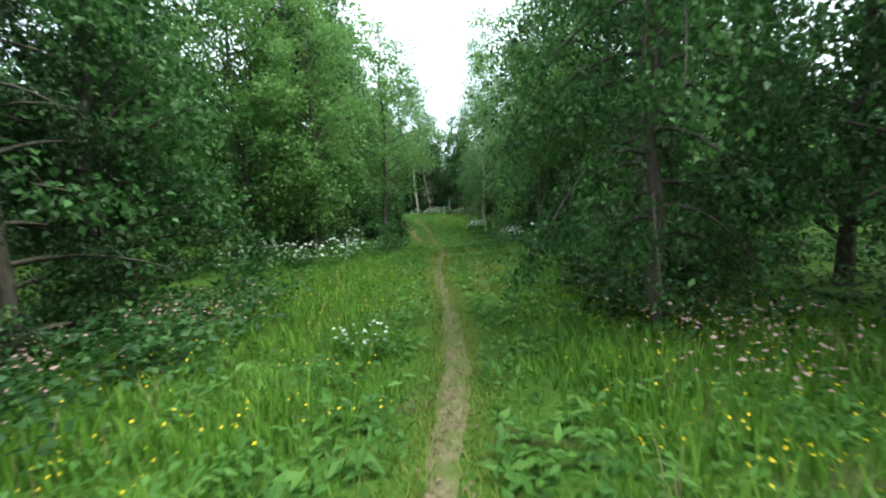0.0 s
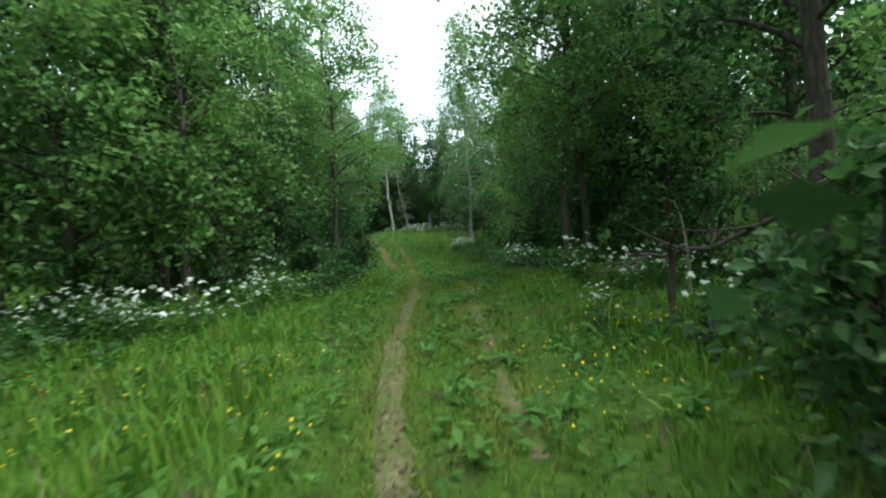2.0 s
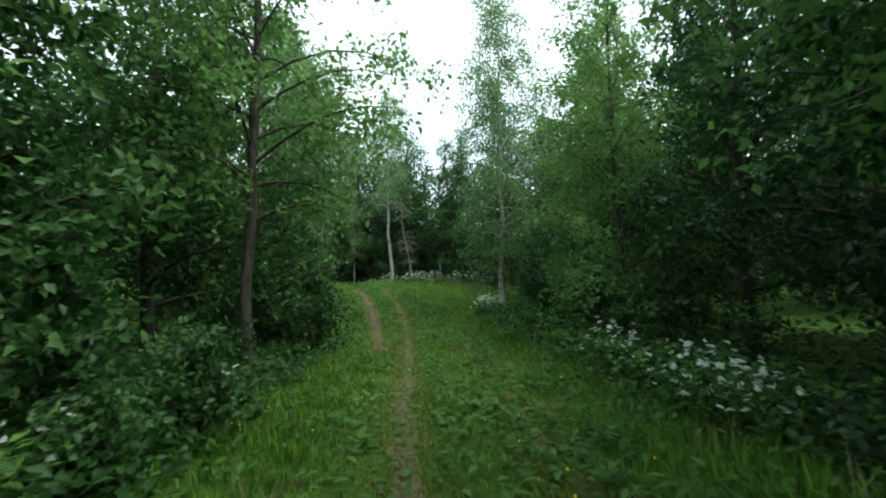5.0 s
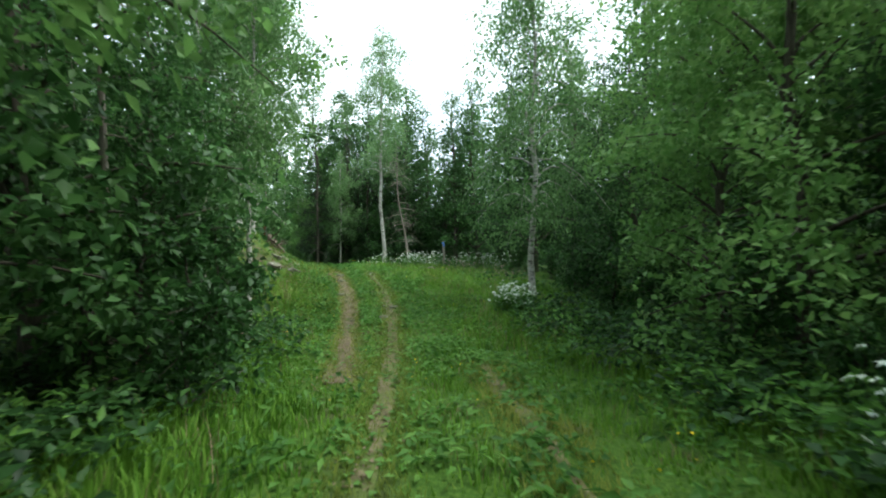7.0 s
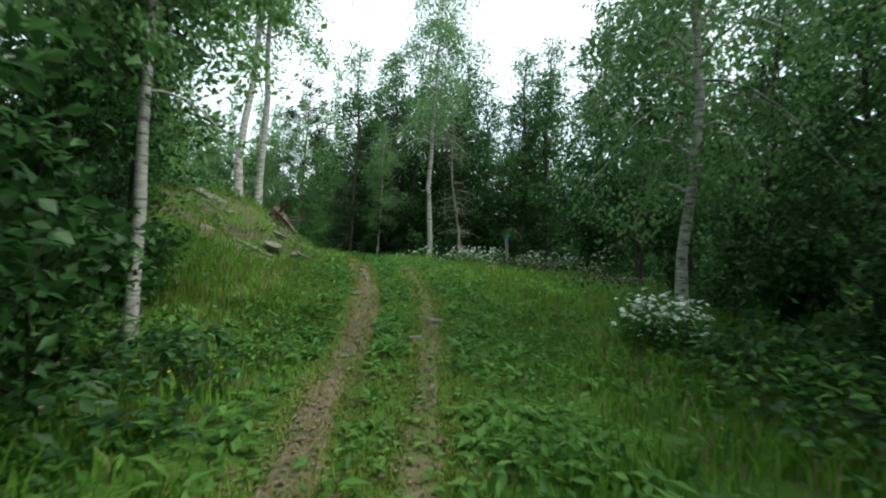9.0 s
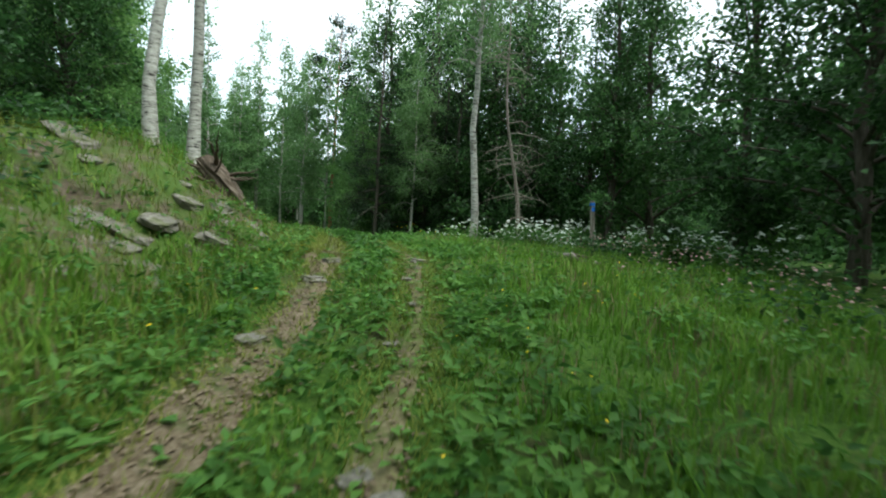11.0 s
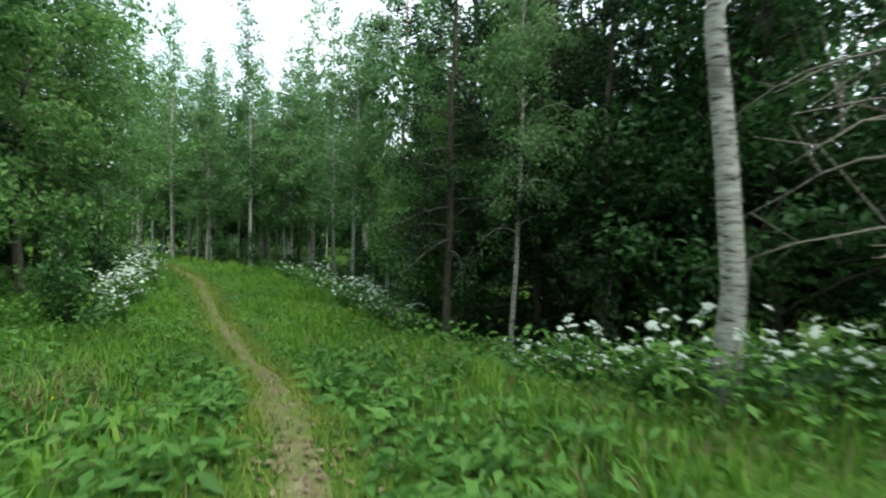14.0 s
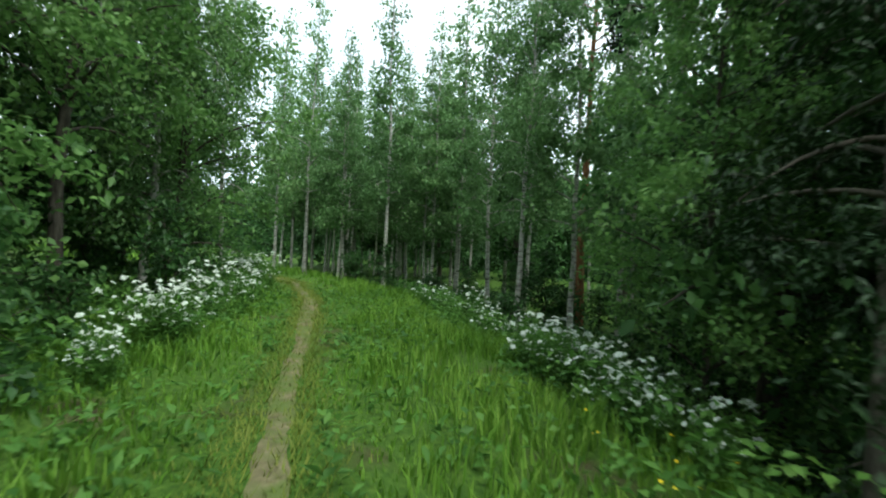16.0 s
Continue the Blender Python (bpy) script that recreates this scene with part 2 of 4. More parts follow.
def land(xy):
    """The ground's height at points (n, 2)."""
    xy = np.atleast_2d(np.asarray(xy, float))
    s, d = along(xy)
    z = np.interp(s, [-60, -5, 0, 5, 9, 15, 19, 23.5, 26.5, 29.5, 32, 35, 37.5, 39, 42, 46, 60, 90, 160],
                  [0.2, 0.1, 0.05, -0.1, -0.02, 0.0, -0.18, -0.42, -0.42, -0.2, 0.15, 0.68, 0.85, 0.8, 0.38, 0.3, 0.4, 0.8, 2])
    x, y = xy[:, 0], xy[:, 1]
    rise = np.interp(y, [14, 22, 27, 30, 32, 34, 38], [0.0, 0.2, 0.35, 0.75, 1.15, 1.4, 1.4]) * (1 - smooth(y, 36.0, 38.3))
    out = bank_toe(y) - x
    z = z + rise * smooth(out, 0, 3.2) + 0.3 * rise * smooth(out, 2.5, 14)
    drop = np.interp(s, [14, 19, 27, 31, 34, 38, 41, 46, 60], [0.0, 0.0, -0.2, -0.2, 0.0, 0.15, 0.9, 0.8, 0.4])
    z = z - drop * smooth(d, 1.3, 4.5)
    z = z + 0.035 * np.sin(x * 2.1 + 0.7 * np.sin(y * 1.3)) * np.sin(y * 1.7 + 0.5) + 0.02 * np.sin(x * 5.3 + y * 3.1) * smooth(np.abs(d), 0.4, 1.2)
    return z


def spot(x, y, sink=0.0):
    return float(land([(x, y)])[0]) - sink


def grid_axis(lo, hi, step, far):
    mid = np.arange(lo, hi + 1e-6, step)
    out = np.geomspace(step * 2, far, 22)
    return np.concatenate([lo - out[::-1], mid, hi + out])


gx, gy = grid_axis(-16, 8, 0.25, 500), grid_axis(-4, 52, 0.25, 600)
GX, GY = np.meshgrid(gx, gy)
gxy = np.stack([GX.ravel(), GY.ravel()], 1)
gi, gj = np.meshgrid(np.arange(len(gy) - 1), np.arange(len(gx) - 1), indexing="ij")
ga = gi * len(gx) + gj
gf = np.stack([ga, ga + 1, ga + 1 + len(gx), ga + len(gx)], -1).reshape(-1, 4)
ground = new("ground", mesh("ground", np.column_stack([gxy, land(gxy)]), gf, M_GROUND, True))
tagged(ground, "mossy green and brown forest meadow soil", "ground", kind="structure")


def resample(pts, step):
    pts = np.asarray(pts, float)
    L = np.concatenate([[0], np.cumsum(np.hypot(*np.diff(pts, axis=0).T))])
    s = np.arange(0, L[-1], step)
    out = np.stack([np.interp(s, L, pts[:, k]) for k in (0, 1)], 1)
    for _ in range(12):
        out[1:-1] = 0.25 * out[:-2] + 0.5 * out[1:-1] + 0.25 * out[2:]
    return out


FOOTPATH = resample([(-0.1, -6), (-0.1, 0), (-0.05, 2.5), (0.1, 6), (-0.15, 11), (0.05, 16), (-0.2, 21), (-0.4, 26), (-0.75, 30), (-1.2, 32.5), (-2.0, 35),
                     (-3.7, 37.3), (-5.8, 39.2), (-9.1, 41.4), (-14.4, 45.2), (-19, 47.6), (-26, 48.4), (-34, 48.6)], 0.15)
SIDETRACK = resample([(-0.9, 24.4), (-1.15, 26), (-1.75, 30), (-2.3, 32.5), (-3.0, 34.5), (-3.9, 36.2)], 0.15)
RIGHTTRACK = resample([(0.75, 8.6), (0.8, 10.5), (0.95, 14.2), (1.15, 16), (1.1, 18.5), (1.15, 22), (0.95, 25.5)], 0.15)


def trail(name, line, width, label, seed, mat=M_SOIL):
    rng = np.random.default_rng(seed)
    k = len(line)
    tan = unit(np.gradient(line, axis=0))
    side = np.stack([tan[:, 1], -tan[:, 0]], 1)
    wob = np.convolve(rng.normal(size=k + 8), np.ones(5) / 5, "same")[4:-4]
    wob2 = np.convolve(rng.normal(size=k + 8), np.ones(5) / 5, "same")[4:-4]
    cols = np.array([-1, -0.6, 0, 0.6, 1])
    run = np.arange(k) * 0.15
    w = width * np.clip(1 + 0.5 * wob + 0.35 * np.sin(run * 0.9 + seed) * np.sin(run * 0.37), 0.15, 1.7)
    xy = line[:, None] + side[:, None] * (cols[None, :, None] * (w / 2)[:, None, None] + (0.12 * width * wob2)[:, None, None])
    flat = xy.reshape(-1, 2)
    z = land(flat).reshape(k, 5) + np.array([-0.03, 0.012, 0.006, 0.012, -0.03])[None]
    i, j = np.meshgrid(np.arange(k - 1), np.arange(4), indexing="ij")
    a = i * 5 + j
    f = np.stack([a, a + 1, a + 6, a + 5], -1).reshape(-1, 4)
    return tagged(new(name, mesh(name, np.column_stack([flat, z.ravel()]), f, mat, True)), label, "footpath", kind="structure")


trail("footpath", FOOTPATH, 0.31, "narrow trodden brown dirt footpath through grass", 1)
def bare_bank():
    """Broken earth on the face of the bank, its ragged rim sunk into the turf."""
    n, m = 46, 34
    v, f = [], []
    for i in range(n):
        for j in range(m):
            u, w = i / (n - 1), j / (m - 1)
            y = 31.4 + 4.9 * u
            x = float(bank_toe(y)) - 0.1 - 3.3 * w
            rim = min(u, 1 - u, w, 1 - w) * 6 + 0.9 * noise.noise((x * 1.1, y * 1.1, 3))
            lump = 0.06 * noise.noise((x * 2.3, y * 2.3, 0)) + 0.05 * abs(noise.noise((x * 6, y * 6, 1)))
            v.append((x, y, spot(x, y) + max(-0.15, min(0.035, rim * 0.12 - 0.05)) + max(0, min(1, rim)) * lump))
    for i in range(n - 1):
        for j in range(m - 1):
            a = i * m + j
            f.append((a, a + m, a + m + 1, a + 1))
    ob = new("bare_earth", mesh("bare_earth", np.array(v), np.array(f), M_EARTH, True))
    tagged(ob, "broken brown earth and shale on the bank", "earth bank", kind="structure")


bare_bank()
trail("footpath", SIDETRACK, 0.46, "worn stony wheel track beside the footpath", 2, M_LITTER)
trail("footpath", RIGHTTRACK, 0.2, "faint overgrown wheel track in the grass", 3)


# ---- trees ----
def tree_arrays(seed, height, radius, bare, spread, shape, boughs, leafcount, leaf, droop=0.3, rise=35, lean=0.0, clump=0.16, lie=0.5, hang=0.2, wander=0.05,
                ratio=0.62):
    """Trunk with limbs, and the leaves of a crown. shape: reach of a bough by its height in the crown, 0 to 1."""
    rng = np.random.default_rng(seed)
    k = 12
    h = np.linspace(0, 1, k)
    off = np.cumsum(rng.normal(size=(k, 2)) * wander * height / k * 1.6, axis=0)
    trunk = np.column_stack([off - off[0] + np.outer(h ** 1.2, (lean * height, 0)), h * height])
    trunk[0, 2] = -0.25
    rad = radius * (1 - h * 0.88) * np.where(h < 0.05, 1.35, 1)
    limbs, fine = [], []
    at = lambda u: np.array([np.interp(u, h, trunk[:, c]) for c in range(3)])
    src, wgt = [], []
    for i in range(boughs):
        v = (i + rng.random()) / boughs
        u = bare + (0.98 - bare) * v
        az = i * 2.4 + rng.normal() * 0.5
        L = spread * shape(v) * rng.uniform(0.65, 1.2)
        up = radians(rise + rng.normal() * 12 + 25 * v)
        q = np.linspace(0, 1, 6)
        p0 = at(u)
        reach = np.cos(up) * L * q
        z = np.sin(up) * L * q - droop * L * q ** 2.2
        bend = rng.normal() * 0.25 * L * q ** 2
        pts = p0 + np.column_stack([np.cos(az) * reach - np.sin(az) * bend, np.sin(az) * reach + np.cos(az) * bend, z])
        r0 = max(0.008, radius * 0.38 * (1 - u) + 0.006)
        limbs.append((pts, r0 * (1 - 0.85 * q)))
        twigs = max(3, int(L * 4))
        for j in range(twigs):
            w = rng.uniform(0.25, 1.0)
            b = np.array([np.interp(w, q, pts[:, c]) for c in range(3)])
            d = unit(np.array([np.cos(az), np.sin(az), 0.1]) * 0.7 + rng.normal(size=3) * 0.7)
            tl = (0.22 + 0.30 * (1 - w)) * min(L, 2.2) * rng.uniform(0.6, 1.2)
            qq = np.linspace(0, 1, 4)
            tp = b + qq[:, None] * d * tl + np.column_stack([0 * qq, 0 * qq, -droop * 1.3 * tl * qq ** 2])
            if j % 5 == 0:
                fine.append((tp[::3], 0.006 * (1.2 - qq[::3])))
            src.append(tp)
            wgt.append(tl)
    src, wgt = np.array(src), np.array(wgt)
    pick = rng.choice(len(src), leafcount, p=wgt / wgt.sum())
    qv = rng.uniform(0.1, 1.05, leafcount) * 3
    i0 = np.clip(qv.astype(int), 0, 2)
    fr = (qv - i0)[:, None]
    c = src[pick, i0] * (1 - fr) + src[pick, i0 + 1] * fr + rng.normal(size=(leafcount, 3)) * clump * np.array([1, 1, 0.7])
    c[:, 2] = np.maximum(c[:, 2], 0.05)
    lv, lf = leaves(rng, c, leaf, leaf * ratio, lie, hang)
    sets = [tubes([(trunk, rad)], 8), tubes(limbs, 4)] + ([tubes(fine, 3)] if fine else [])
    tv, tf, base = [], [], 0
    for v, f in sets:
        tv.append(v)
        tf.append(f + base)
        base += len(v)
    tv, tf = np.concatenate(tv), np.concatenate(tf)
    return tv, tf, lv, lf


def round_top(v):
    return 0.45 + 0.55 * np.sin(np.pi * min(1, 0.15 + v * 0.95)) if v < 0.85 else 0.4 * (1 - v) / 0.15 + 0.12


def full_skirt(v):
    return 1.0 - 0.75 * v ** 1.5


def narrow(v):
    return 0.35 + 0.65 * np.sin(np.pi * (0.1 + 0.9 * v)) ** 0.8


def cone(v):
    return 1.05 - 0.88 * v


PROTO = {}
KINDS = {
    "leafy": ("deciduous_tree", "tree", "roadside trees", M_BARK, M_LEAF, "deciduous tree in dense dark green summer leaf", [
        dict(height=9.5, radius=0.12, bare=0.06, spread=2.7, shape=full_skirt, boughs=54, leafcount=10500, leaf=0.13, clump=0.17),
        dict(height=11.0, radius=0.13, bare=0.10, spread=2.7, shape=full_skirt, boughs=58, leafcount=11000, leaf=0.135, clump=0.17),
        dict(height=7.5, radius=0.09, bare=0.04, spread=2.4, shape=round_top, boughs=46, leafcount=11500, leaf=0.105, clump=0.14),
        dict(height=9.0, radius=0.12, bare=0.14, spread=2.1, shape=round_top, boughs=56, leafcount=20000, leaf=0.095, clump=0.13, droop=0.95, rise=14, hang=0.6, lean=-0.03),
        dict(height=10.5, radius=0.13, bare=0.26, spread=2.6, shape=round_top, boughs=50, leafcount=12000, leaf=0.12, clump=0.16, droop=0.4, rise=40)]),
    "bright": ("rowan_tree", "tree", "roadside trees", M_BARK, M_BRIGHT, "young broadleaf tree with fresh yellow-green leaves", [
        dict(height=7.5, radius=0.07, bare=0.06, spread=2.2, shape=round_top, boughs=44, leafcount=11500, leaf=0.105, clump=0.14),
        dict(height=9.0, radius=0.08, bare=0.08, spread=2.4, shape=full_skirt, boughs=50, leafcount=12500, leaf=0.11, clump=0.15),
        dict(height=8.5, radius=0.085, bare=0.26, spread=2.7, shape=round_top, boughs=46, leafcount=11500, leaf=0.105, clump=0.14, droop=0.45)]),
    "birch": ("birch_tree", "birch", "birches", M_BIRCHBARK, M_BIRCH, "birch with white bark and drooping pale green crown", [
        dict(height=12.0, radius=0.085, bare=0.15, spread=2.6, shape=narrow, boughs=60, leafcount=17500, leaf=0.098, droop=0.95, rise=45, hang=0.8, clump=0.15, wander=0.035),
        dict(height=12.5, radius=0.11, bare=0.40, spread=2.6, shape=narrow, boughs=48, leafcount=13500, leaf=0.095, droop=0.9, rise=45, hang=0.8, clump=0.16, wander=0.03),
        dict(height=10.0, radius=0.075, bare=0.3, spread=1.9, shape=narrow, boughs=40, leafcount=11000, leaf=0.092, droop=0.8, rise=45, hang=0.8, clump=0.14, wander=0.035)]),
    "slim": ("birch_tree", "birch", "slender birches of the wood edge", M_BIRCHBARK, M_BIRCH, "slender young birch with thin pale trunk and narrow crown", [
        dict(height=12.0, radius=0.075, bare=0.22, spread=1.8, shape=cone, boughs=44, leafcount=3700, leaf=0.16, droop=0.4, rise=30, hang=0.5, clump=0.16, wander=0.02),
        dict(height=13.0, radius=0.08, bare=0.26, spread=1.6, shape=cone, boughs=44, leafcount=3700, leaf=0.16, droop=0.4, rise=30, hang=0.5, clump=0.16, wander=0.02)]),
    "spruce": ("spruce_tree", "spruce", "spruces", M_BARK, M_SPRUCE, "dark spruce with hanging needle boughs", [
        dict(height=11.0, radius=0.12, bare=0.05, spread=2.1, shape=cone, boughs=56, leafcount=14000, leaf=0.11, ratio=0.3, droop=0.35, rise=5, hang=0.5, clump=0.09, lie=0.7, wander=0.015),
        dict(height=12.0, radius=0.11, bare=0.2, spread=2.0, shape=cone, boughs=56, leafcount=14000, leaf=0.11, ratio=0.3, droop=0.35, rise=5, hang=0.5, clump=0.09, lie=0.7, wander=0.015)]),
    "pine": ("pine_tree", "pine", "pines", M_PINEBARK, M_SPRUCE, "pine with bare orange-brown trunk and dark crown", [
        dict(height=12.5, radius=0.13, bare=0.55, spread=1.9, shape=round_top, boughs=24, leafcount=5000, leaf=0.13, droop=0.1, rise=20, clump=0.15, wander=0.015)]),
    "wood": ("forest_tree", "tree", "trees deeper in the wood", M_BARK, M_LEAF, "tall leafy tree deep in the dark wood", [
        dict(height=12.0, radius=0.12, bare=0.1, spread=2.6, shape=round_top, boughs=24, leafcount=2700, leaf=0.34, clump=0.28),
        dict(height=11.0, radius=0.11, bare=0.06, spread=2.6, shape=full_skirt, boughs=24, leafcount=2700, leaf=0.34, clump=0.28)]),
    "shrub": ("shrub", "shrub", "undergrowth shrubs", M_BARK, M_LEAF, "low leafy shrub in the roadside undergrowth", [
        dict(height=1.0, radius=0.015, bare=0.08, spread=0.75, shape=round_top, boughs=14, leafcount=800, leaf=0.09, clump=0.07, rise=50),
        dict(height=1.4, radius=0.02, bare=0.05, spread=0.8, shape=full_skirt, boughs=14, leafcount=1000, leaf=0.085, clump=0.08, rise=50)]),
}


def plant(kind, which, x, y, size=1.0, turn=0.0, sink=0.05, label="", tilt=(0, 0)):
    """A tree of that kind at a plan point; the first one is built, the others are its copies."""
    name, category, group, bark, foliage, words, makes = KINDS[kind]
    which %= len(makes)
    m = pose(x, y, spot(x, y, sink), tilt[0], tilt[1], turn) @ Matrix.Diagonal((size, size, size, 1))
    if (kind, which) in PROTO:
        ob = copy_thing(PROTO[kind, which], m)
    else:
        tv, tf, lv, lf = tree_arrays(hash_of(kind) + which, **makes[which])
        ob = tagged(new(name), words, category, group)
        part("trunk", mesh("trunk", tv, tf, bark, True), ob)
        part("crown", mesh("crown", lv, lf, foliage), ob)
        ob.matrix_basis = m
        PROTO[kind, which] = ob
    if label:
        ob["label"] = label
    return ob


def hash_of(word):
    return sum((i + 3) * ord(ch) for i, ch in enumerate(word))


rng = np.random.default_rng(7)
TREES = [
    # the meadow, first stretch
    ("leafy", 3, 2.5, 6.0, 0.88, 20, "leafy willow on a leaning brown trunk, branches hanging over the path"),
    ("leafy", 4, 4.45, 11.2, 1.0, 130, "dark leafy tree shading the edge of the meadow"),
    ("spruce", 0, -4.8, 5.7, 0.8, 50, ""), ("spruce", 1, -6.0, 6.3, 0.8, 250, ""), ("leafy", 0, -5.2, 7.6, 1.0, 200, ""), ("leafy", 1, -5.4, 8.8, 0.9, 10, ""),
    ("spruce", 1, -5.6, 3.6, 0.85, 300, ""), ("leafy", 1, 5.4, 5.0, 1.0, 80, ""), ("spruce", 0, 5.0, 8.4, 0.85, 30, ""), ("leafy", 0, 6.2, 7.8, 1.0, 170, ""),
    # along the clearing
    ("bright", 1, -5.6, 14.2, 1.2, 40, ""), ("bright", 0, -7.8, 13.6, 1.3, 150, ""), ("bright", 1, -4.8, 15.4, 1.25, 260, ""),
    ("leafy", 0, -4.9, 18.3, 1.15, 80, ""), ("bright", 2, -2.35, 20.4, 1.1, 10, "broadleaf tree on a bare dark trunk beside the track"), ("leafy", 1, -4.4, 21.8, 1.05, 30, ""),
    ("leafy", 4, -4.3, 16.6, 1.0, 190, ""), ("bright", 2, -3.6, 14.0, 0.8, 70, "young forked tree above white-flowering herbs"), ("leafy", 1, -6.2, 18.5, 1.2, 320, ""), ("leafy", 0, -4.2, 24.0, 1.05, 120, ""),
    ("bright", 1, 6.6, 14.0, 1.2, 60, ""), ("bright", 2, 3.3, 16.0, 1.0, 15, "leafy tree on a bare grey trunk"), ("bright", 2, 3.75, 16.3, 0.9, 200, "leafy tree on a bare grey trunk"), ("leafy", 1, 6.0, 17.2, 1.1, 100, ""), ("leafy", 0, 5.4, 18.6, 1.1, 210, ""),
    ("leafy", 1, 5.6, 21.5, 1.0, 300, ""), ("bright", 1, 4.4, 23.9, 0.85, 20, ""), ("bright", 1, 5.0, 26.2, 0.85, 140, ""),
    ("bright", 2, 5.7, 28.0, 0.95, 240, ""), ("leafy", 0, 6.8, 24.0, 0.9, 20, ""),
    # the foot of the rise
    ("birch", 0, 2.75, 30.3, 1.0, 90, "tall birch with white trunk above white-flowering herbs"),
    ("birch", 2, -3.1, 27.3, 0.8, 0, "grey-barked birch at the foot of the bank"), ("birch", 2, -3.4, 26.2, 0.85, 160, "grey-barked birch at the foot of the bank"), ("leafy", 0, -5.6, 25.6, 0.8, 160, ""),
    ("leafy", 2, -4.9, 28.3, 0.75, 60, ""), ("leafy", 2, -3.2, 24.4, 0.85, 33, ""), ("bright", 2, -4.1, 28.6, 1.0, 100, "young tree with yellow-green leaves spreading over the bank"), ("leafy", 0, 5.6, 30.6, 0.7, 10, ""),
    ("leafy", 1, 5.6, 33.2, 0.75, 250, ""), ("leafy", 0, 7.4, 29.0, 0.75, 70, ""), ("leafy", 1, 7.6, 32.0, 0.8, 170, ""), ("leafy", 0, 8.2, 35.2, 1.1, 70, ""), ("leafy", 1, 6.4, 38.5, 1.1, 40, ""),
    # the bank
    ("birch", 1, -6.4, 35.0, 0.95, 120, "tall birch with bare white trunk on the rocky bank"), ("birch", 1, -6.2, 35.65, 1.0, 10, "tall birch with bare white trunk on the rocky bank"),
    # by the marker post
    ("birch", 1, -1.95, 39.95, 0.95, 200, "old birch with peeling white bark among white flowers"),
    ("birch", 2, -4.64, 43.65, 0.95, 80, "thin dark-spotted birch at the edge of the hollow"),
    ("spruce", 1, -5.75, 43.3, 0.9, 0, "dark spruce with twin grey trunks and shading boughs"), ("spruce", 0, -3.9, 45.0, 0.9, 70, ""),
    ("leafy", 1, -4.6, 46.2, 1.2, 30, ""), ("leafy", 1, -6.6, 46.6, 1.25, 130, "tall dark leafy tree over the hollow"), ("leafy", 0, -3.4, 48.0, 1.3, 80, ""), ("leafy", 1, -5.4, 49.0, 1.3, 10, ""), ("leafy", 0, -1.2, 45.6, 1.25, 300, ""), ("spruce", 0, -4.5, 44.8, 1.0, 40, ""), ("spruce", 1, -3.2, 44.0, 0.9, 10, ""), ("spruce", 0, -2.9, 45.6, 1.0, 90, ""), ("spruce", 1, -1.0, 44.3, 0.9, 150, ""), ("spruce", 0, 1.0, 43.6, 0.85, 210, ""),
    ("leafy", 0, 2.6, 42.6, 1.0, 60, ""), ("spruce", 0, -2.6, 47.0, 1.0, 20, ""), ("leafy", 1, 3.8, 39.6, 1.0, 280, ""), ("leafy", 0, 4.2, 36.6, 0.95, 110, ""),
    ("leafy", 1, 0.0, 46.5, 1.1, 60, ""), ("leafy", 0, -0.9, 43.4, 0.95, 33, ""), ("leafy", 1, 1.4, 42.0, 0.9, 120, ""), ("leafy", 0, -1.9, 44.4, 1.0, 10, ""), ("leafy", 1, 2.2, 45.4, 1.0, 200, ""), ("leafy", 0, -6.2, 49.5, 1.1, 20, ""),
    # the last stretch
    ("birch", 2, -11.4, 48.5, 1.15, 40, "slim white birch rising from roadside flowers"), ("pine", 0, -11.4, 51.6, 1.0, 0, ""),
    ("slim", 0, -13.4, 50.2, 0.9, 0, ""), ("slim", 1, -8.3, 48.6, 0.95, 50, ""), ("leafy", 2, -6.6, 47.4, 0.65, 100, ""), ("bright", 0, -7.0, 44.9, 0.55, 15, ""),
    ("leafy", 4, -12.0, 38.2, 1.0, 30, ""), ("leafy", 1, -17.0, 40.4, 1.05, 200, ""), ("leafy", 0, -22.4, 45.0, 1.0, 0, ""), ("bright", 1, -16.6, 43.4, 0.95, 310, ""), ("leafy", 0, -19.6, 42.4, 1.0, 120, ""), ("bright", 2, -14.4, 41.0, 1.1, 140, ""), ("leafy", 0, -14.8, 38.6, 1.1, 75, ""), ("birch", 0, -16.2, 42.6, 0.95, 220, ""),
    ("birch", 2, -18.8, 45.2, 1.1, 0, ""), ("bright", 0, -12.8, 39.4, 0.8, 77, ""), ("leafy", 1, -21, 43.5, 1.0, 10, ""),
]
for kind, which, x, y, size, turn, label in TREES:
    plant(kind, which, x, y, size, turn, 0.05, label)

# slender birches round the end of the ride
for i in range(34):
    s = rng.uniform(50, 70)
    side = 1 if i % 5 else -1
    d = side * rng.uniform(3.2, 13)
    x, y = place_at(s, d)
    plant("slim", i, x, y, rng.uniform(0.82, 1.06), rng.uniform(0, 360))
for i in range(30):
    a, r = radians(rng.uniform(38, 62)), rng.uniform(17, 29)
    x, y = -5.96 - r * math.sin(a), 39.53 + r * math.cos(a)
    if abs(along([(x, y)])[1][0]) < 2.2:
        continue
    plant("slim", i, x, y, rng.uniform(0.82, 1.06), rng.uniform(0, 360))

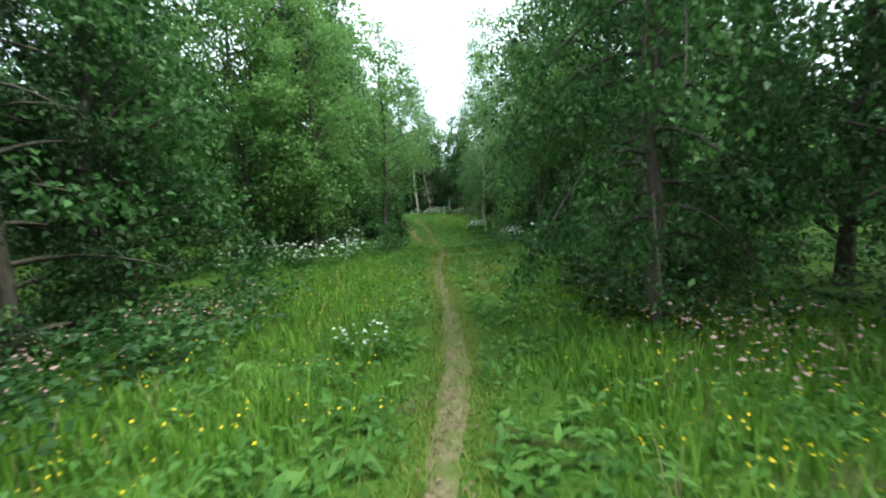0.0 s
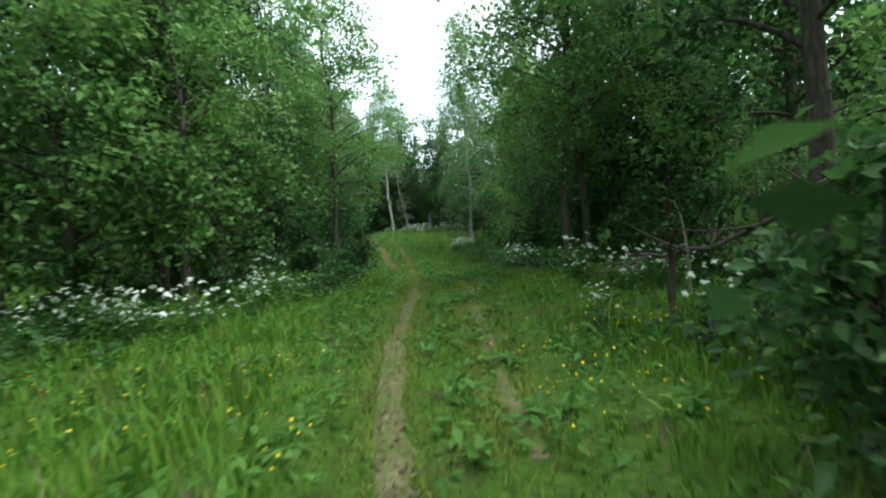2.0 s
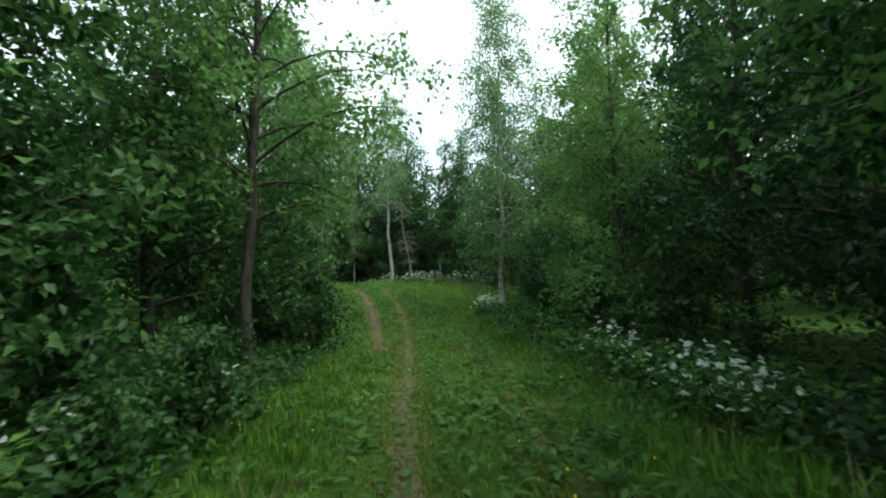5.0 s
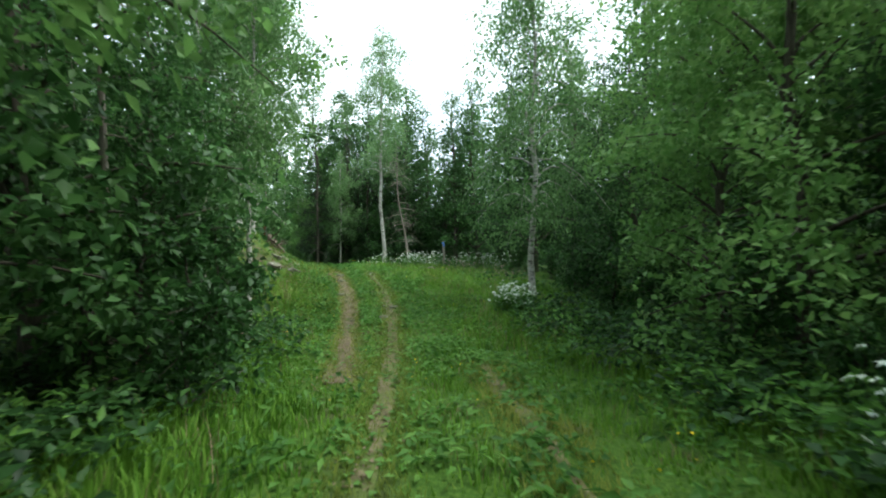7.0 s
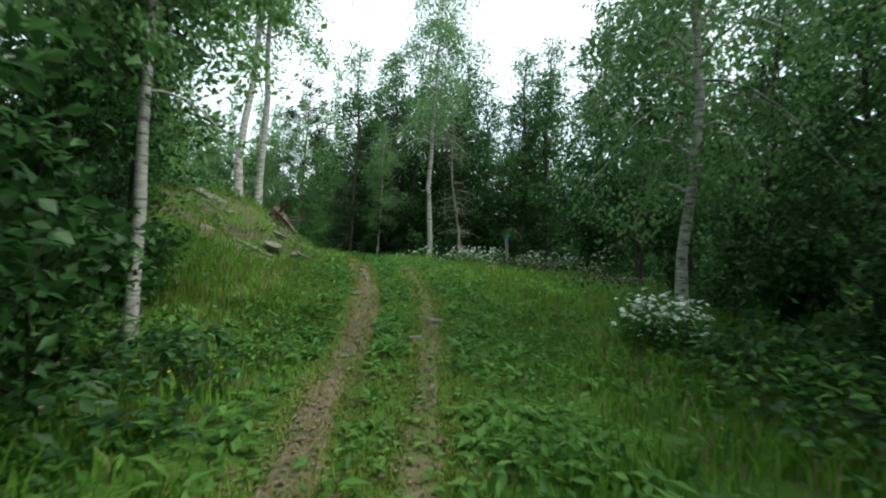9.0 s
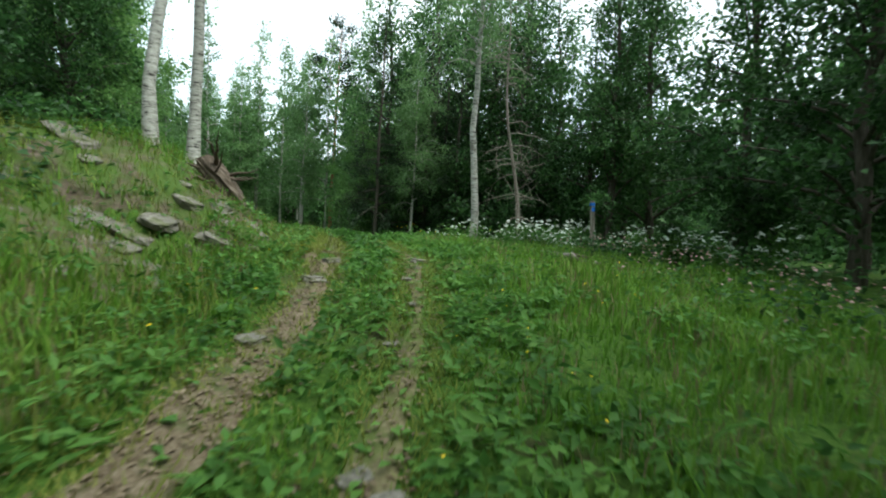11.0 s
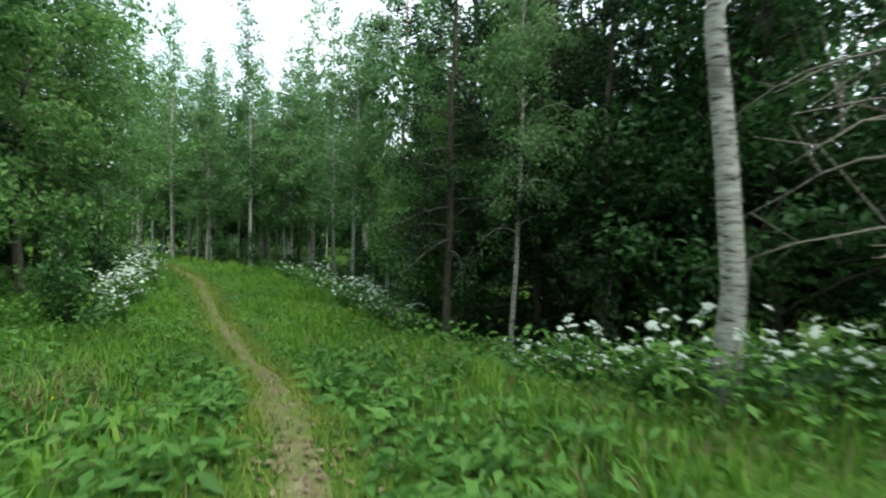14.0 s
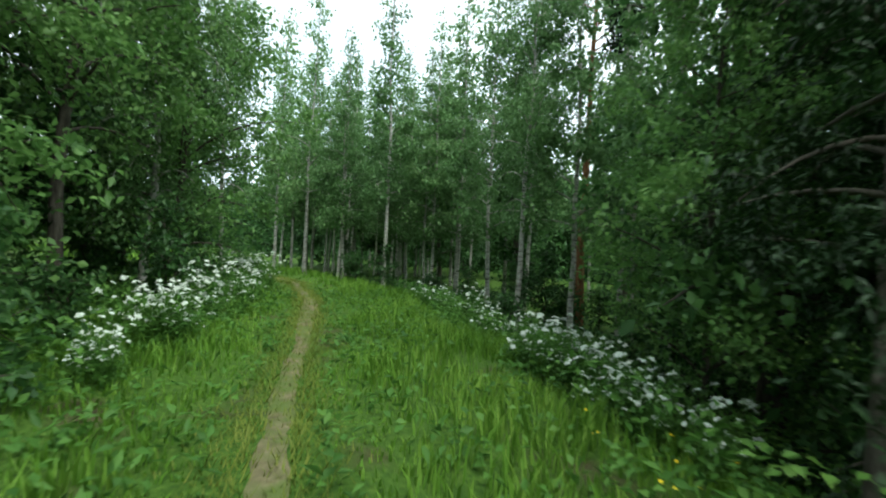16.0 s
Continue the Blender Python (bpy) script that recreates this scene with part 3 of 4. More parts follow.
# deeper wood on both sides
taken = [(t[2], t[3]) for t in TREES]
count = 0
for i in range(900):
    s = rng.uniform(-12, 74)
    side = -1 if rng.random() < 0.5 else 1
    d = side * (7.2 + 12 * rng.random() ** 1.4)
    x, y = place_at(s, d)
    ss, dd = along([(x, y)])
    if abs(dd[0]) < 6.4 or any((x - a) ** 2 + (y - b) ** 2 < 5.5 for a, b in taken):
        continue
    if -9 < x < -3 and 29 < y < 37.5:
        continue
    taken.append((x, y))
    kind = "spruce" if rng.random() < 0.05 else "wood"
    plant(kind, i, x, y, rng.uniform(0.8, 1.1), rng.uniform(0, 360))
    count += 1
    if count > 62:
        break
for x, y in [(-7, -6), (-3.2, -9), (0.5, -11), (4, -8), (6.5, -4), (-6.6, -1), (6, 0.5)]:
    plant("wood", int(x * 3), x, y, 0.9, x * 50)

# the wood's far depth, a band of foliage all round
fr = np.random.default_rng(61)
fs, fd = fr.uniform(-25, 100, 44000), fr.uniform(14, 24, 44000) * np.sign(fr.uniform(-1, 1, 44000))
fk = np.clip(np.searchsorted(START, fs) - 1, 0, len(SEG) - 1)
fu = SEG[fk] / SEGLEN[fk][:, None]
fxy = LINE[fk] + fu * (fs - START[fk])[:, None] + fd[:, None] * np.stack([fu[:, 1], -fu[:, 0]], 1)
ea = fr.uniform(0, 6.28, 6000)
fxy = np.concatenate([fxy, np.column_stack([-40 + 9 * np.cos(ea), 60 + 13 * np.sin(ea)]), np.column_stack([fr.uniform(-20, 20, 4000), fr.uniform(-26, -16, 4000)]),
                      np.column_stack([fr.uniform(9, 20, 9000), fr.uniform(28, 60, 9000)]), np.column_stack([fr.uniform(-12, 12, 7000), fr.uniform(54, 66, 7000)])])
keep = np.abs(along(fxy)[1]) > 10
keep |= (fxy[:, 0] < -30) | (fxy[:, 1] < -14)
fxy = fxy[keep]
ftop = 10.0 + 2.5 * np.sin(fxy[:, 0] * 0.9) * np.sin(fxy[:, 1] * 0.8) + fr.normal(size=len(fxy))
fz = land(fxy) + ftop * fr.random(len(fxy)) ** 1.2
fv, ff = leaves(fr, np.column_stack([fxy, fz]), 0.45, 0.30, 0.35)
tagged(new("far_woods", mesh("far_woods", fv, ff, M_LEAF)), "dense dark green foliage of the deep wood", "woods", kind="stuff")

# added sheet closing the forest behind: uneven top, wood's inner shade in its colour
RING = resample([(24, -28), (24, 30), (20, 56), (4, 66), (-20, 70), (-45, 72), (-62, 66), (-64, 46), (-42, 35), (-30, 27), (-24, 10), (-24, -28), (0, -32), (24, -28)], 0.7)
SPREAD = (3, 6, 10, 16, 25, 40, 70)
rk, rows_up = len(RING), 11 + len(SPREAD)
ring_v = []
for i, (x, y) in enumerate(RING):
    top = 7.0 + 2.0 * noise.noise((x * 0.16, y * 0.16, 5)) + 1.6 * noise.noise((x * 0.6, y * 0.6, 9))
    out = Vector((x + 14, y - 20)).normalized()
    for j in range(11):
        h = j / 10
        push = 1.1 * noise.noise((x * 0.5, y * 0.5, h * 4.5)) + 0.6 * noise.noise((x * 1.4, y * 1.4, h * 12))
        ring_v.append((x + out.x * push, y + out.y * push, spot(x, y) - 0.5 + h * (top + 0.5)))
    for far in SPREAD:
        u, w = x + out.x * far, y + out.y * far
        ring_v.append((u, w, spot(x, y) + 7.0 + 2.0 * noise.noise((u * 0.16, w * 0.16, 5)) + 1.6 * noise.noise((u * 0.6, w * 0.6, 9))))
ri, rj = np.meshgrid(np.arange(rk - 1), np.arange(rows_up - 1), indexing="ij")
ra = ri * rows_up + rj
backdrop = new("backdrop", mesh("backdrop", np.array(ring_v), np.stack([ra, ra + rows_up, ra + rows_up + 1, ra + 1], -1).reshape(-1, 4), M_WOOD_SHADE, True))
tagged(backdrop, "added dark green forest backdrop behind the trees, the wood's shade in its colour", "woods", kind="structure")

# undergrowth along the edges
SHRUBS = [(-5.6, 30.4), (-6.6, 31.4), (-6.2, 29.4), (-7.4, 33.0), (-7.2, 30.6), (2.3, 8.2), (3.0, 8.8), (-2.3, 22.6), (-2.5, 23.8), (-2.7, 25.2), (-2.6, 21.2), (-3.0, 26.6), (-2.0, 16.9), (-2.4, 17.6), (-1.9, 17.8), (8.0, 33.0), (7.5, 35.0), (6.5, 31.0), (7.0, 29.4), (-4.2, 4.6), (-4.6, 6.2), (-5.6, 8.6), (-6.6, 10.4), (-6.4, 12.0), (-4.4, 13.8), (-3.5, 15.0), (-3.1, 16.4), (-2.9, 17.6), (-2.6, 18.9), (-2.8, 20.4),
          (-3.0, 21.8), (-3.2, 23.2), (-3.4, 24.6), (-3.6, 26.2), (-4.0, 29.0), (3.4, 7.6), (3.9, 11.2), (4.2, 12.6), (4.0, 15.0), (4.1, 17.2), (4.2, 19.2),
          (4.1, 20.8), (3.8, 22.4), (3.6, 24.4), (3.9, 26.6), (4.1, 28.4), (3.9, 30.0), (4.3, 32.0), (4.4, 34.8), (3.4, 38.0), (3.0, 41.0), (-0.2, 42.5),
          (-7.0, 45.2), (-8.4, 46.6), (-10.5, 47.2), (-10.4, 39.8), (-12, 41.0), (-13.6, 42.0), (-15, 43.2), (-14, 50), (-16, 50.5), (-18, 51), (-20, 51), (-22, 51.2), (-11, 50), (-12, 52), (-10.4, 51.5), (-13, 51.2)]
for i, (x, y) in enumerate(SHRUBS):
    plant("shrub", i, x + rng.normal() * 0.2, y + rng.normal() * 0.2, rng.uniform(0.8, 1.3), rng.uniform(0, 360))
for i in range(44):
    s = rng.uniform(2, 62)
    side = -1 if rng.random() < 0.5 else 1
    x, y = place_at(s, side * rng.uniform(4.2, 8))
    if 7.5 < y < 13 and x < 0:
        continue
    if -9 < x < -3 and 29 < y < 37:
        continue
    plant("shrub", i, x, y, rng.uniform(0.8, 1.5), rng.uniform(0, 360))


# ---- grass, herbs and small flowers ----
def scatter(rng, n, s0, s1, half, power=1.0):
    s = rng.uniform(s0, s1, n)
    d = half * np.sign(rng.uniform(-1, 1, n)) * rng.random(n) ** power
    k = np.clip(np.searchsorted(START, s) - 1, 0, len(SEG) - 1)
    u = SEG[k] / SEGLEN[k][:, None]
    return LINE[k] + u * (s - START[k])[:, None] + d[:, None] * np.stack([u[:, 1], -u[:, 0]], 1)


def on_bank(xy):
    ragged = 0.5 * np.sin(xy[:, 0] * 2.3 + xy[:, 1] * 1.1)
    out = bank_toe(xy[:, 1]) - xy[:, 0]
    return (xy[:, 1] > 31.8 + ragged) & (xy[:, 1] < 36.0) & (out > 0.3 + 0.5 * ragged) & (out < 3.2)


def off_trail(xy, line):
    out = np.full(len(xy), 1e9)
    for p in line:
        out = np.minimum(out, (xy[:, 0] - p[0]) ** 2 + (xy[:, 1] - p[1]) ** 2)
    return np.sqrt(out)


def meadow(name, mat, n, s0, s1, half, tall, wide, label, seed, keep=1.0, power=1.0, lean=0.35, clear=0.08):
    rng = np.random.default_rng(seed)
    tuft = scatter(rng, n // 9, s0, s1, half, power)
    xy = np.repeat(tuft, 9, 0) + rng.normal(size=(len(tuft) * 9, 2)) * 0.10
    main = off_trail(xy, FOOTPATH)
    near = np.minimum(main, np.minimum(off_trail(xy, SIDETRACK), off_trail(xy, RIGHTTRACK) + 0.06))
    near = near + rng.normal(size=len(xy)) * 0.035 + 0.04 * np.sin(xy[:, 1] * 3.7 + 2 * np.sin(xy[:, 0] * 2.3 + xy[:, 1] * 1.4))
    xy, near = xy[near > clear], near[near > clear]
    onbank = on_bank(xy) & (rng.random(len(xy)) < 0.72)
    xy, near = xy[~onbank], near[~onbank]
    k = len(xy)
    patch = 0.75 + 0.35 * np.sin(xy[:, 0] * 1.9 + 2 * np.sin(xy[:, 1] * 0.8)) * np.sin(xy[:, 1] * 1.3 + xy[:, 0])
    h = tall * (0.17 + 0.83 * smooth(near, 0.08, 1.3)) * patch * rng.uniform(0.5, 1.35, k)
    az = rng.uniform(0, 2 * np.pi, k)
    bend = h * rng.uniform(0.1, 1.0, k) * lean * 2
    face = az + np.pi / 2 + rng.normal(size=k) * 0.4
    w = wide * rng.uniform(0.6, 1.3, k)
    root = np.column_stack([xy, land(xy) - 0.02])
    dirv = np.column_stack([np.cos(az), np.sin(az), 0 * az])
    side = np.column_stack([np.cos(face), np.sin(face), 0 * az]) * w[:, None] / 2
    mid = root + dirv * (bend * 0.3)[:, None] + np.column_stack([0 * h, 0 * h, h * 0.6])
    tip = root + dirv * bend[:, None] + np.column_stack([0 * h, 0 * h, h])
    v = np.stack([root - side, root + side, mid + side * 0.8, mid - side * 0.8, tip], 1).reshape(-1, 3)
    b = np.arange(k)[:, None] * 5
    return tagged(new(name, mesh(name, v, [b + np.array([[0, 1, 2, 3]]), b + np.array([[3, 2, 4]])], mat)), label, "grass", kind="stuff")


meadow("grass", M_GRASS, 180000, -0.5, 54, 4.6, 0.255, 0.0175, "lush green meadow grass beside the footpath", 11)
meadow("grass", M_GRASS, 14000, 54, 80, 5.0, 0.3, 0.04, "green grass of the far ride", 12)
meadow("dry_grass", M_STRAW, 13000, 27, 42, 3.8, 0.28, 0.008, "pale dry grass stalks with seed heads on the rise", 14)
def bank_grass(n, seed):
    """Thin yellowed blades on the face of the bank."""
    rng = np.random.default_rng(seed)
    y = rng.uniform(29, 36.5, n)
    xy = np.column_stack([bank_toe(y) + 0.5 - 4.5 * rng.random(n), y])
    h, az = rng.uniform(0.08, 0.3, n), rng.uniform(0, 6.283, n)
    root = np.column_stack([xy, land(xy) - 0.01])
    tip = root + np.column_stack([np.cos(az) * h * 0.6, np.sin(az) * h * 0.6, h])
    side = np.column_stack([-np.sin(az), np.cos(az), 0 * az]) * 0.005
    v = np.stack([root - side, root + side, tip], 1).reshape(-1, 3)
    return tagged(new("dry_grass", mesh("dry_grass", v, np.arange(3 * n).reshape(n, 3), M_TRODDEN)), "yellowed thin grass on the stony bank", "grass", kind="stuff")


bank_grass(13000, 75)
meadow("dry_grass", M_STRAW, 5000, -1, 27, 4.5, 0.36, 0.007, "thin dry grass stalks among the green", 13)


def trodden(name, line, n, reach, label, seed):
    """Short worn blades growing over the edges of a trail."""
    rng = np.random.default_rng(seed)
    at = line[rng.integers(0, len(line), n)] + rng.uniform(-0.08, 0.08, (n, 2))
    turn, far = rng.uniform(0, 6.283, n), np.abs(rng.normal(size=n)) * reach
    xy = at + np.column_stack([np.cos(turn), np.sin(turn)]) * (0.05 + far)[:, None]
    off = off_trail(xy, line)
    xy = xy[rng.random(n) < (0.10 + 0.85 * smooth(off, 0.03, 0.2))]
    k = len(xy)
    root = np.column_stack([xy, land(xy) - 0.01])
    az, h = rng.uniform(0, 6.283, k), rng.uniform(0.03, 0.10, k)
    tip = root + np.column_stack([np.cos(az) * h * 0.8, np.sin(az) * h * 0.8, h])
    side = np.column_stack([-np.sin(az), np.cos(az), 0 * az]) * 0.006
    v = np.stack([root - side, root + side, tip], 1).reshape(-1, 3)
    f = np.arange(3 * k).reshape(k, 3)
    return tagged(new(name, mesh(name, v, f, M_TRODDEN)), label, "grass", kind="stuff")


trodden("trodden_grass", FOOTPATH[:450], 75000, 0.22, "short yellow-green trodden grass along the footpath", 71)
trodden("trodden_grass", SIDETRACK, 14000, 0.2, "short worn grass along the stony track", 72)
trodden("trodden_grass", RIGHTTRACK, 26000, 0.2, "short yellowed grass in the old wheel track", 73)


def herbs(name, mat, xy, length, width, lo, hi, label, seed, lie=0.7):
    rng = np.random.default_rng(seed)
    xy = xy[~(on_bank(xy) & (rng.random(len(xy)) < 0.3))]
    c = np.column_stack([xy, land(xy) + rng.uniform(lo, hi, len(xy))])
    v, f = leaves(rng, c, length, width, lie)
    return tagged(new(name, mesh(name, v, f, mat)), label, "plants", kind="stuff")


def clumps(seed, n, per, s0, s1, d0, d1, spread):
    """Points in clumps at stations s0 to s1, d0 to d1 metres right of the middle line."""
    rng = np.random.default_rng(seed)
    base = np.array([place_at(rng.uniform(s0, s1), rng.uniform(d0, d1)) for _ in range(n)])
    xy = np.repeat(base, per, 0) + rng.normal(size=(n * per, 2)) * spread
    return xy[np.minimum(off_trail(xy, FOOTPATH), off_trail(xy, SIDETRACK)) > 0.27]


herbs("broad_leaved_herbs", M_HERB, np.concatenate([clumps(21, 2600, 14, -1, 54, -4.5, 4.5, 0.12), clumps(22, 500, 16, 28, 42, -2.6, 1.6, 0.12)]), 0.10, 0.05, 0.02, 0.2,
      "low broad-leaved herbs between the grass blades", 23)
herbs("dandelion_leaves", M_HERB, np.concatenate([clumps(41, 520, 12, 25, 42, -2.4, 1.4, 0.10), clumps(42, 260, 12, 0, 24, -1.2, 1.6, 0.10)]), 0.15, 0.06, 0.01, 0.10,
      "broad flat dandelion leaves along the footpath", 43, 0.75)
herbs("undergrowth_leaves", M_LEAF, np.concatenate([clumps(24, 420, 40, -1, 60, -8.5, -3.6, 0.3), clumps(25, 420, 40, -1, 60, 3.4, 8.5, 0.3), clumps(36, 60, 40, 5.5, 10.5, 1.7, 4.0, 0.22),
                                                       clumps(39, 110, 40, 1, 9, -4.8, -2.7, 0.25), clumps(37, 190, 40, 15, 29, -4.4, -1.9, 0.25), clumps(38, 170, 40, 16, 29, 2.4, 4.4, 0.25)]), 0.12, 0.075, 0.05, 0.45,
      "knee-high leafy undergrowth below the trees", 26)
herbs("nettles", M_HERB, np.concatenate([clumps(44, 170, 40, 39, 54, -5.5, -2.2, 0.25), clumps(45, 170, 40, 38, 54, 2.2, 4.6, 0.25), clumps(46, 60, 40, 15, 28, 2.3, 3.6, 0.22),
                                          clumps(47, 60, 40, 14, 28, -3.6, -2.2, 0.22)]), 0.10, 0.055, 0.05, 0.55, "waist-high nettles and leafy herbs along the track", 48)
def strewn(line, lo, hi, n, spread, seed):
    """Points strewn over a stretch of a trail."""
    rng = np.random.default_rng(seed)
    return line[rng.integers(lo, min(hi, len(line)), n)] + rng.normal(size=(n, 2)) * spread


herbs("fallen_leaves", M_DRYLEAF, np.concatenate([strewn(FOOTPATH, 215, 300, 1500, 0.16, 81), strewn(SIDETRACK, 0, 90, 2200, 0.2, 82), strewn(FOOTPATH, 40, 215, 900, 0.1, 83)]), 0.05, 0.028, 0.012, 0.03,
      "dry brown leaves and chips trodden into the track", 84, 0.93)
herbs("plantain_leaves", M_HERB, np.concatenate([strewn(FOOTPATH, 150, 290, 650, 0.2, 85), strewn(SIDETRACK, 0, 80, 160, 0.3, 86)]), 0.09, 0.055, 0.015, 0.05,
      "flat broad plantain leaves growing in the track", 87, 0.9)
herbs("buttercups", M_YELLOW, np.concatenate([clumps(27, 60, 9, 1, 10, -3.6, -0.5, 0.25), clumps(28, 60, 10, 1, 11, 0.7, 2.8, 0.25), clumps(29, 60, 5, 12, 44, -2.5, 2.6, 0.3)]),
      0.022, 0.022, 0.2, 0.36, "small yellow buttercups scattered in the meadow", 30)
herbs("pink_campion", M_PINK, np.concatenate([clumps(31, 26, 16, 3, 8, -4.4, -2.8, 0.2), clumps(32, 26, 16, 3.5, 7.5, 1.6, 3.4, 0.22), clumps(33, 12, 14, 23.5, 27, -3.2, -2.3, 0.2),
                                               clumps(34, 22, 14, 31.5, 36, 2.8, 4.2, 0.25)]),
      0.042, 0.035, 0.25, 0.5, "dusty pink campion flowers at the meadow's edge", 35)


# ---- cow parsley ----
def parsley_meshes(seed, height, heads):
    rng = np.random.default_rng(seed)
    stems, umbels, leafpts = [], [], []
    for i in range(heads):
        az, out = i * 2.4 + rng.normal() * 0.4, rng.uniform(0.05, 0.42) * height
        z = height * rng.uniform(0.45, 1.08)
        q = np.linspace(0, 1, 5)
        pts = np.column_stack([np.cos(az) * out * q ** 1.6, np.sin(az) * out * q ** 1.6, z * q])
        stems.append((pts, 0.005 * (1.3 - 0.8 * q)))
        leafpts.append(pts[1:4] + rng.normal(size=(3, 3)) * 0.03)
        size = rng.uniform(0.35, 0.7)
        tip = rng.normal(size=2) * 0.35
        v, f = [np.zeros(3)], []
        for ring, (count, r0) in enumerate(((8, 0.035), (16, 0.075))):
            for c in range(count):
                a, r = 6.283 * c / count, r0 * size * (1 + 0.28 * (-1) ** c * ring) * rng.uniform(0.85, 1.15)
                v.append(np.array([r * np.cos(a), r * np.sin(a), -r * r * 3 + rng.normal() * 0.010 + r * (np.cos(a) * tip[0] + np.sin(a) * tip[1])]))
        for c in range(8):
            n1, o0, o1, o2 = 1 + (c + 1) % 8, 9 + 2 * c, 10 + 2 * c, 9 + (2 * c + 2) % 16
            f += [(0, 1 + c, n1), (1 + c, o0, o1), (1 + c, o1, n1), (n1, o1, o2)]
        v, f = np.array(v), np.array(f)
        umbels.append((pts[-1], v, f))
    base = np.repeat(np.concatenate(leafpts), 6, 0)
    lv, lf = leaves(rng, base + rng.normal(size=base.shape) * np.array([0.10, 0.10, 0.06]), 0.09, 0.04, 0.6)
    return tubes(stems, 4), (lv, lf), umbels


PARSLEY = []


def parsley(which, x, y, size, turn):
    m = pose(x, y, spot(x, y, 0.02), 0, 0, turn) @ Matrix.Diagonal((size, size, size, 1))
    which %= 3
    if which < len(PARSLEY):
        return copy_thing(PARSLEY[which], m)
    (sv, sf), (lv, lf), umbels = parsley_meshes(50 + len(PARSLEY), 0.9, 13 + len(PARSLEY))
    ob = tagged(new("cow_parsley"), "cow parsley with flat white flower heads at the grass edge", "wildflower", "cow parsley")
    part("stem", mesh("stem", sv, sf, M_HERB), ob)
    part("foliage", mesh("foliage", lv, lf, M_HERB), ob)
    for p, v, f in umbels:
        part("flower_head", mesh("flower_head", v + p, f, M_WHITE), ob, "white umbel")
    ob.matrix_basis = m
    PARSLEY.append(ob)
    return ob


rng = np.random.default_rng(99)
BEDS = [  # plan centre, spread along x and y, plants, size
    (-4.4, 12.8, 2.0, 0.7, 20, 0.9), (-2.6, 14.8, 0.5, 0.8, 7, 0.9), (3.2, 13.2, 0.8, 0.8, 10, 0.9), (2.6, 10.8, 0.6, 0.8, 5, 0.7), (0.3, 38.5, 1.6, 0.5, 8, 0.8),
    (-2.3, 17.0, 0.3, 0.4, 3, 0.8), (-2.0, 18.9, 0.2, 0.3, 3, 0.8), (3.0, 17.6, 0.5, 1.0, 9, 0.8), (2.9, 20.5, 0.4, 1.2, 7, 0.75), (2.05, 29.3, 0.45, 0.35, 16, 0.85),
    (-1.6, 40.2, 0.9, 0.5, 14, 0.9), (-0.2, 39.5, 0.6, 0.4, 7, 0.8), (0.6, 40.0, 0.9, 0.4, 11, 0.95), (2.2, 38.8, 0.7, 0.6, 10, 0.95), (2.9, 36.8, 0.5, 0.8, 7, 0.9), (-2.9, 40.9, 0.5, 0.5, 6, 0.8),
    (-4.3, 42.4, 0.6, 0.5, 6, 0.8), (-7.2, 43.5, 0.7, 0.5, 12, 0.75), (-8.1, 44.6, 0.8, 0.6, 20, 0.85), (-10.2, 46.6, 0.8, 0.5, 14, 0.85), (-12.8, 48.2, 0.9, 0.6, 12, 0.9),
    (-12.2, 41.6, 0.6, 0.4, 12, 0.95), (-13.6, 42.8, 0.6, 0.5, 14, 1.0), (-10.9, 40.7, 0.5, 0.25, 7, 0.65), (-15.5, 44.0, 0.8, 0.5, 10, 0.9), (-17.2, 45.0, 0.9, 0.6, 16, 1.05), (-18.6, 45.9, 0.7, 0.5, 8, 1.0), (-1.0, 5.6, 0.25, 0.3, 3, 0.5)]
for x, y, sx, sy, n, size in BEDS:
    for i in range(n):
        parsley(i, x + rng.uniform(-1, 1) * sx, y + rng.uniform(-1, 1) * sy, size * rng.uniform(0.75, 1.15), rng.uniform(0, 360))


# ---- stones, dead wood and the marker post ----
def rock_mesh(seed, sx, sy, sz, mat, detail=3):
    bm = bmesh.new()
    bmesh.ops.create_icosphere(bm, subdivisions=detail, radius=1)
    o = Vector((seed * 3.1, seed * 1.7, seed))
    for v in bm.verts:
        p = v.co.copy()
        box = Vector([math.copysign(abs(c) ** 0.55, c) for c in p])
        f = 1 + 0.30 * noise.noise(p * 1.3 + o) + 0.12 * noise.noise(p * 4 + o)
        v.co = Vector((box.x * sx, box.y * sy, box.z * sz)) * f
    me = bpy.data.meshes.new("rock")
    bm.to_mesh(me)
    bm.free()
    me.materials.append(mat)
    return me


ROCKS = [rock_mesh(i, *s, M_ROCK) for i, s in enumerate([(0.35, 0.22, 0.06), (0.28, 0.25, 0.10), (0.55, 0.3, 0.07), (0.2, 0.15, 0.05)])]
for i in range(46):
    y = rng.uniform(31.8, 35.9)
    x = float(bank_toe(y)) - rng.uniform(0.2, 3.2)
    ob = tagged(new("rock", ROCKS[i % 4]), "grey slate slab lying on the broken bank", "rock", "slabs on the bank")
    ob.matrix_basis = pose(x, y, spot(x, y) + 0.01, rng.normal() * 6, rng.normal() * 6 + 22, rng.normal() * 18) @ Matrix.Diagonal((*[rng.uniform(0.25, 0.75)] * 3, 1))
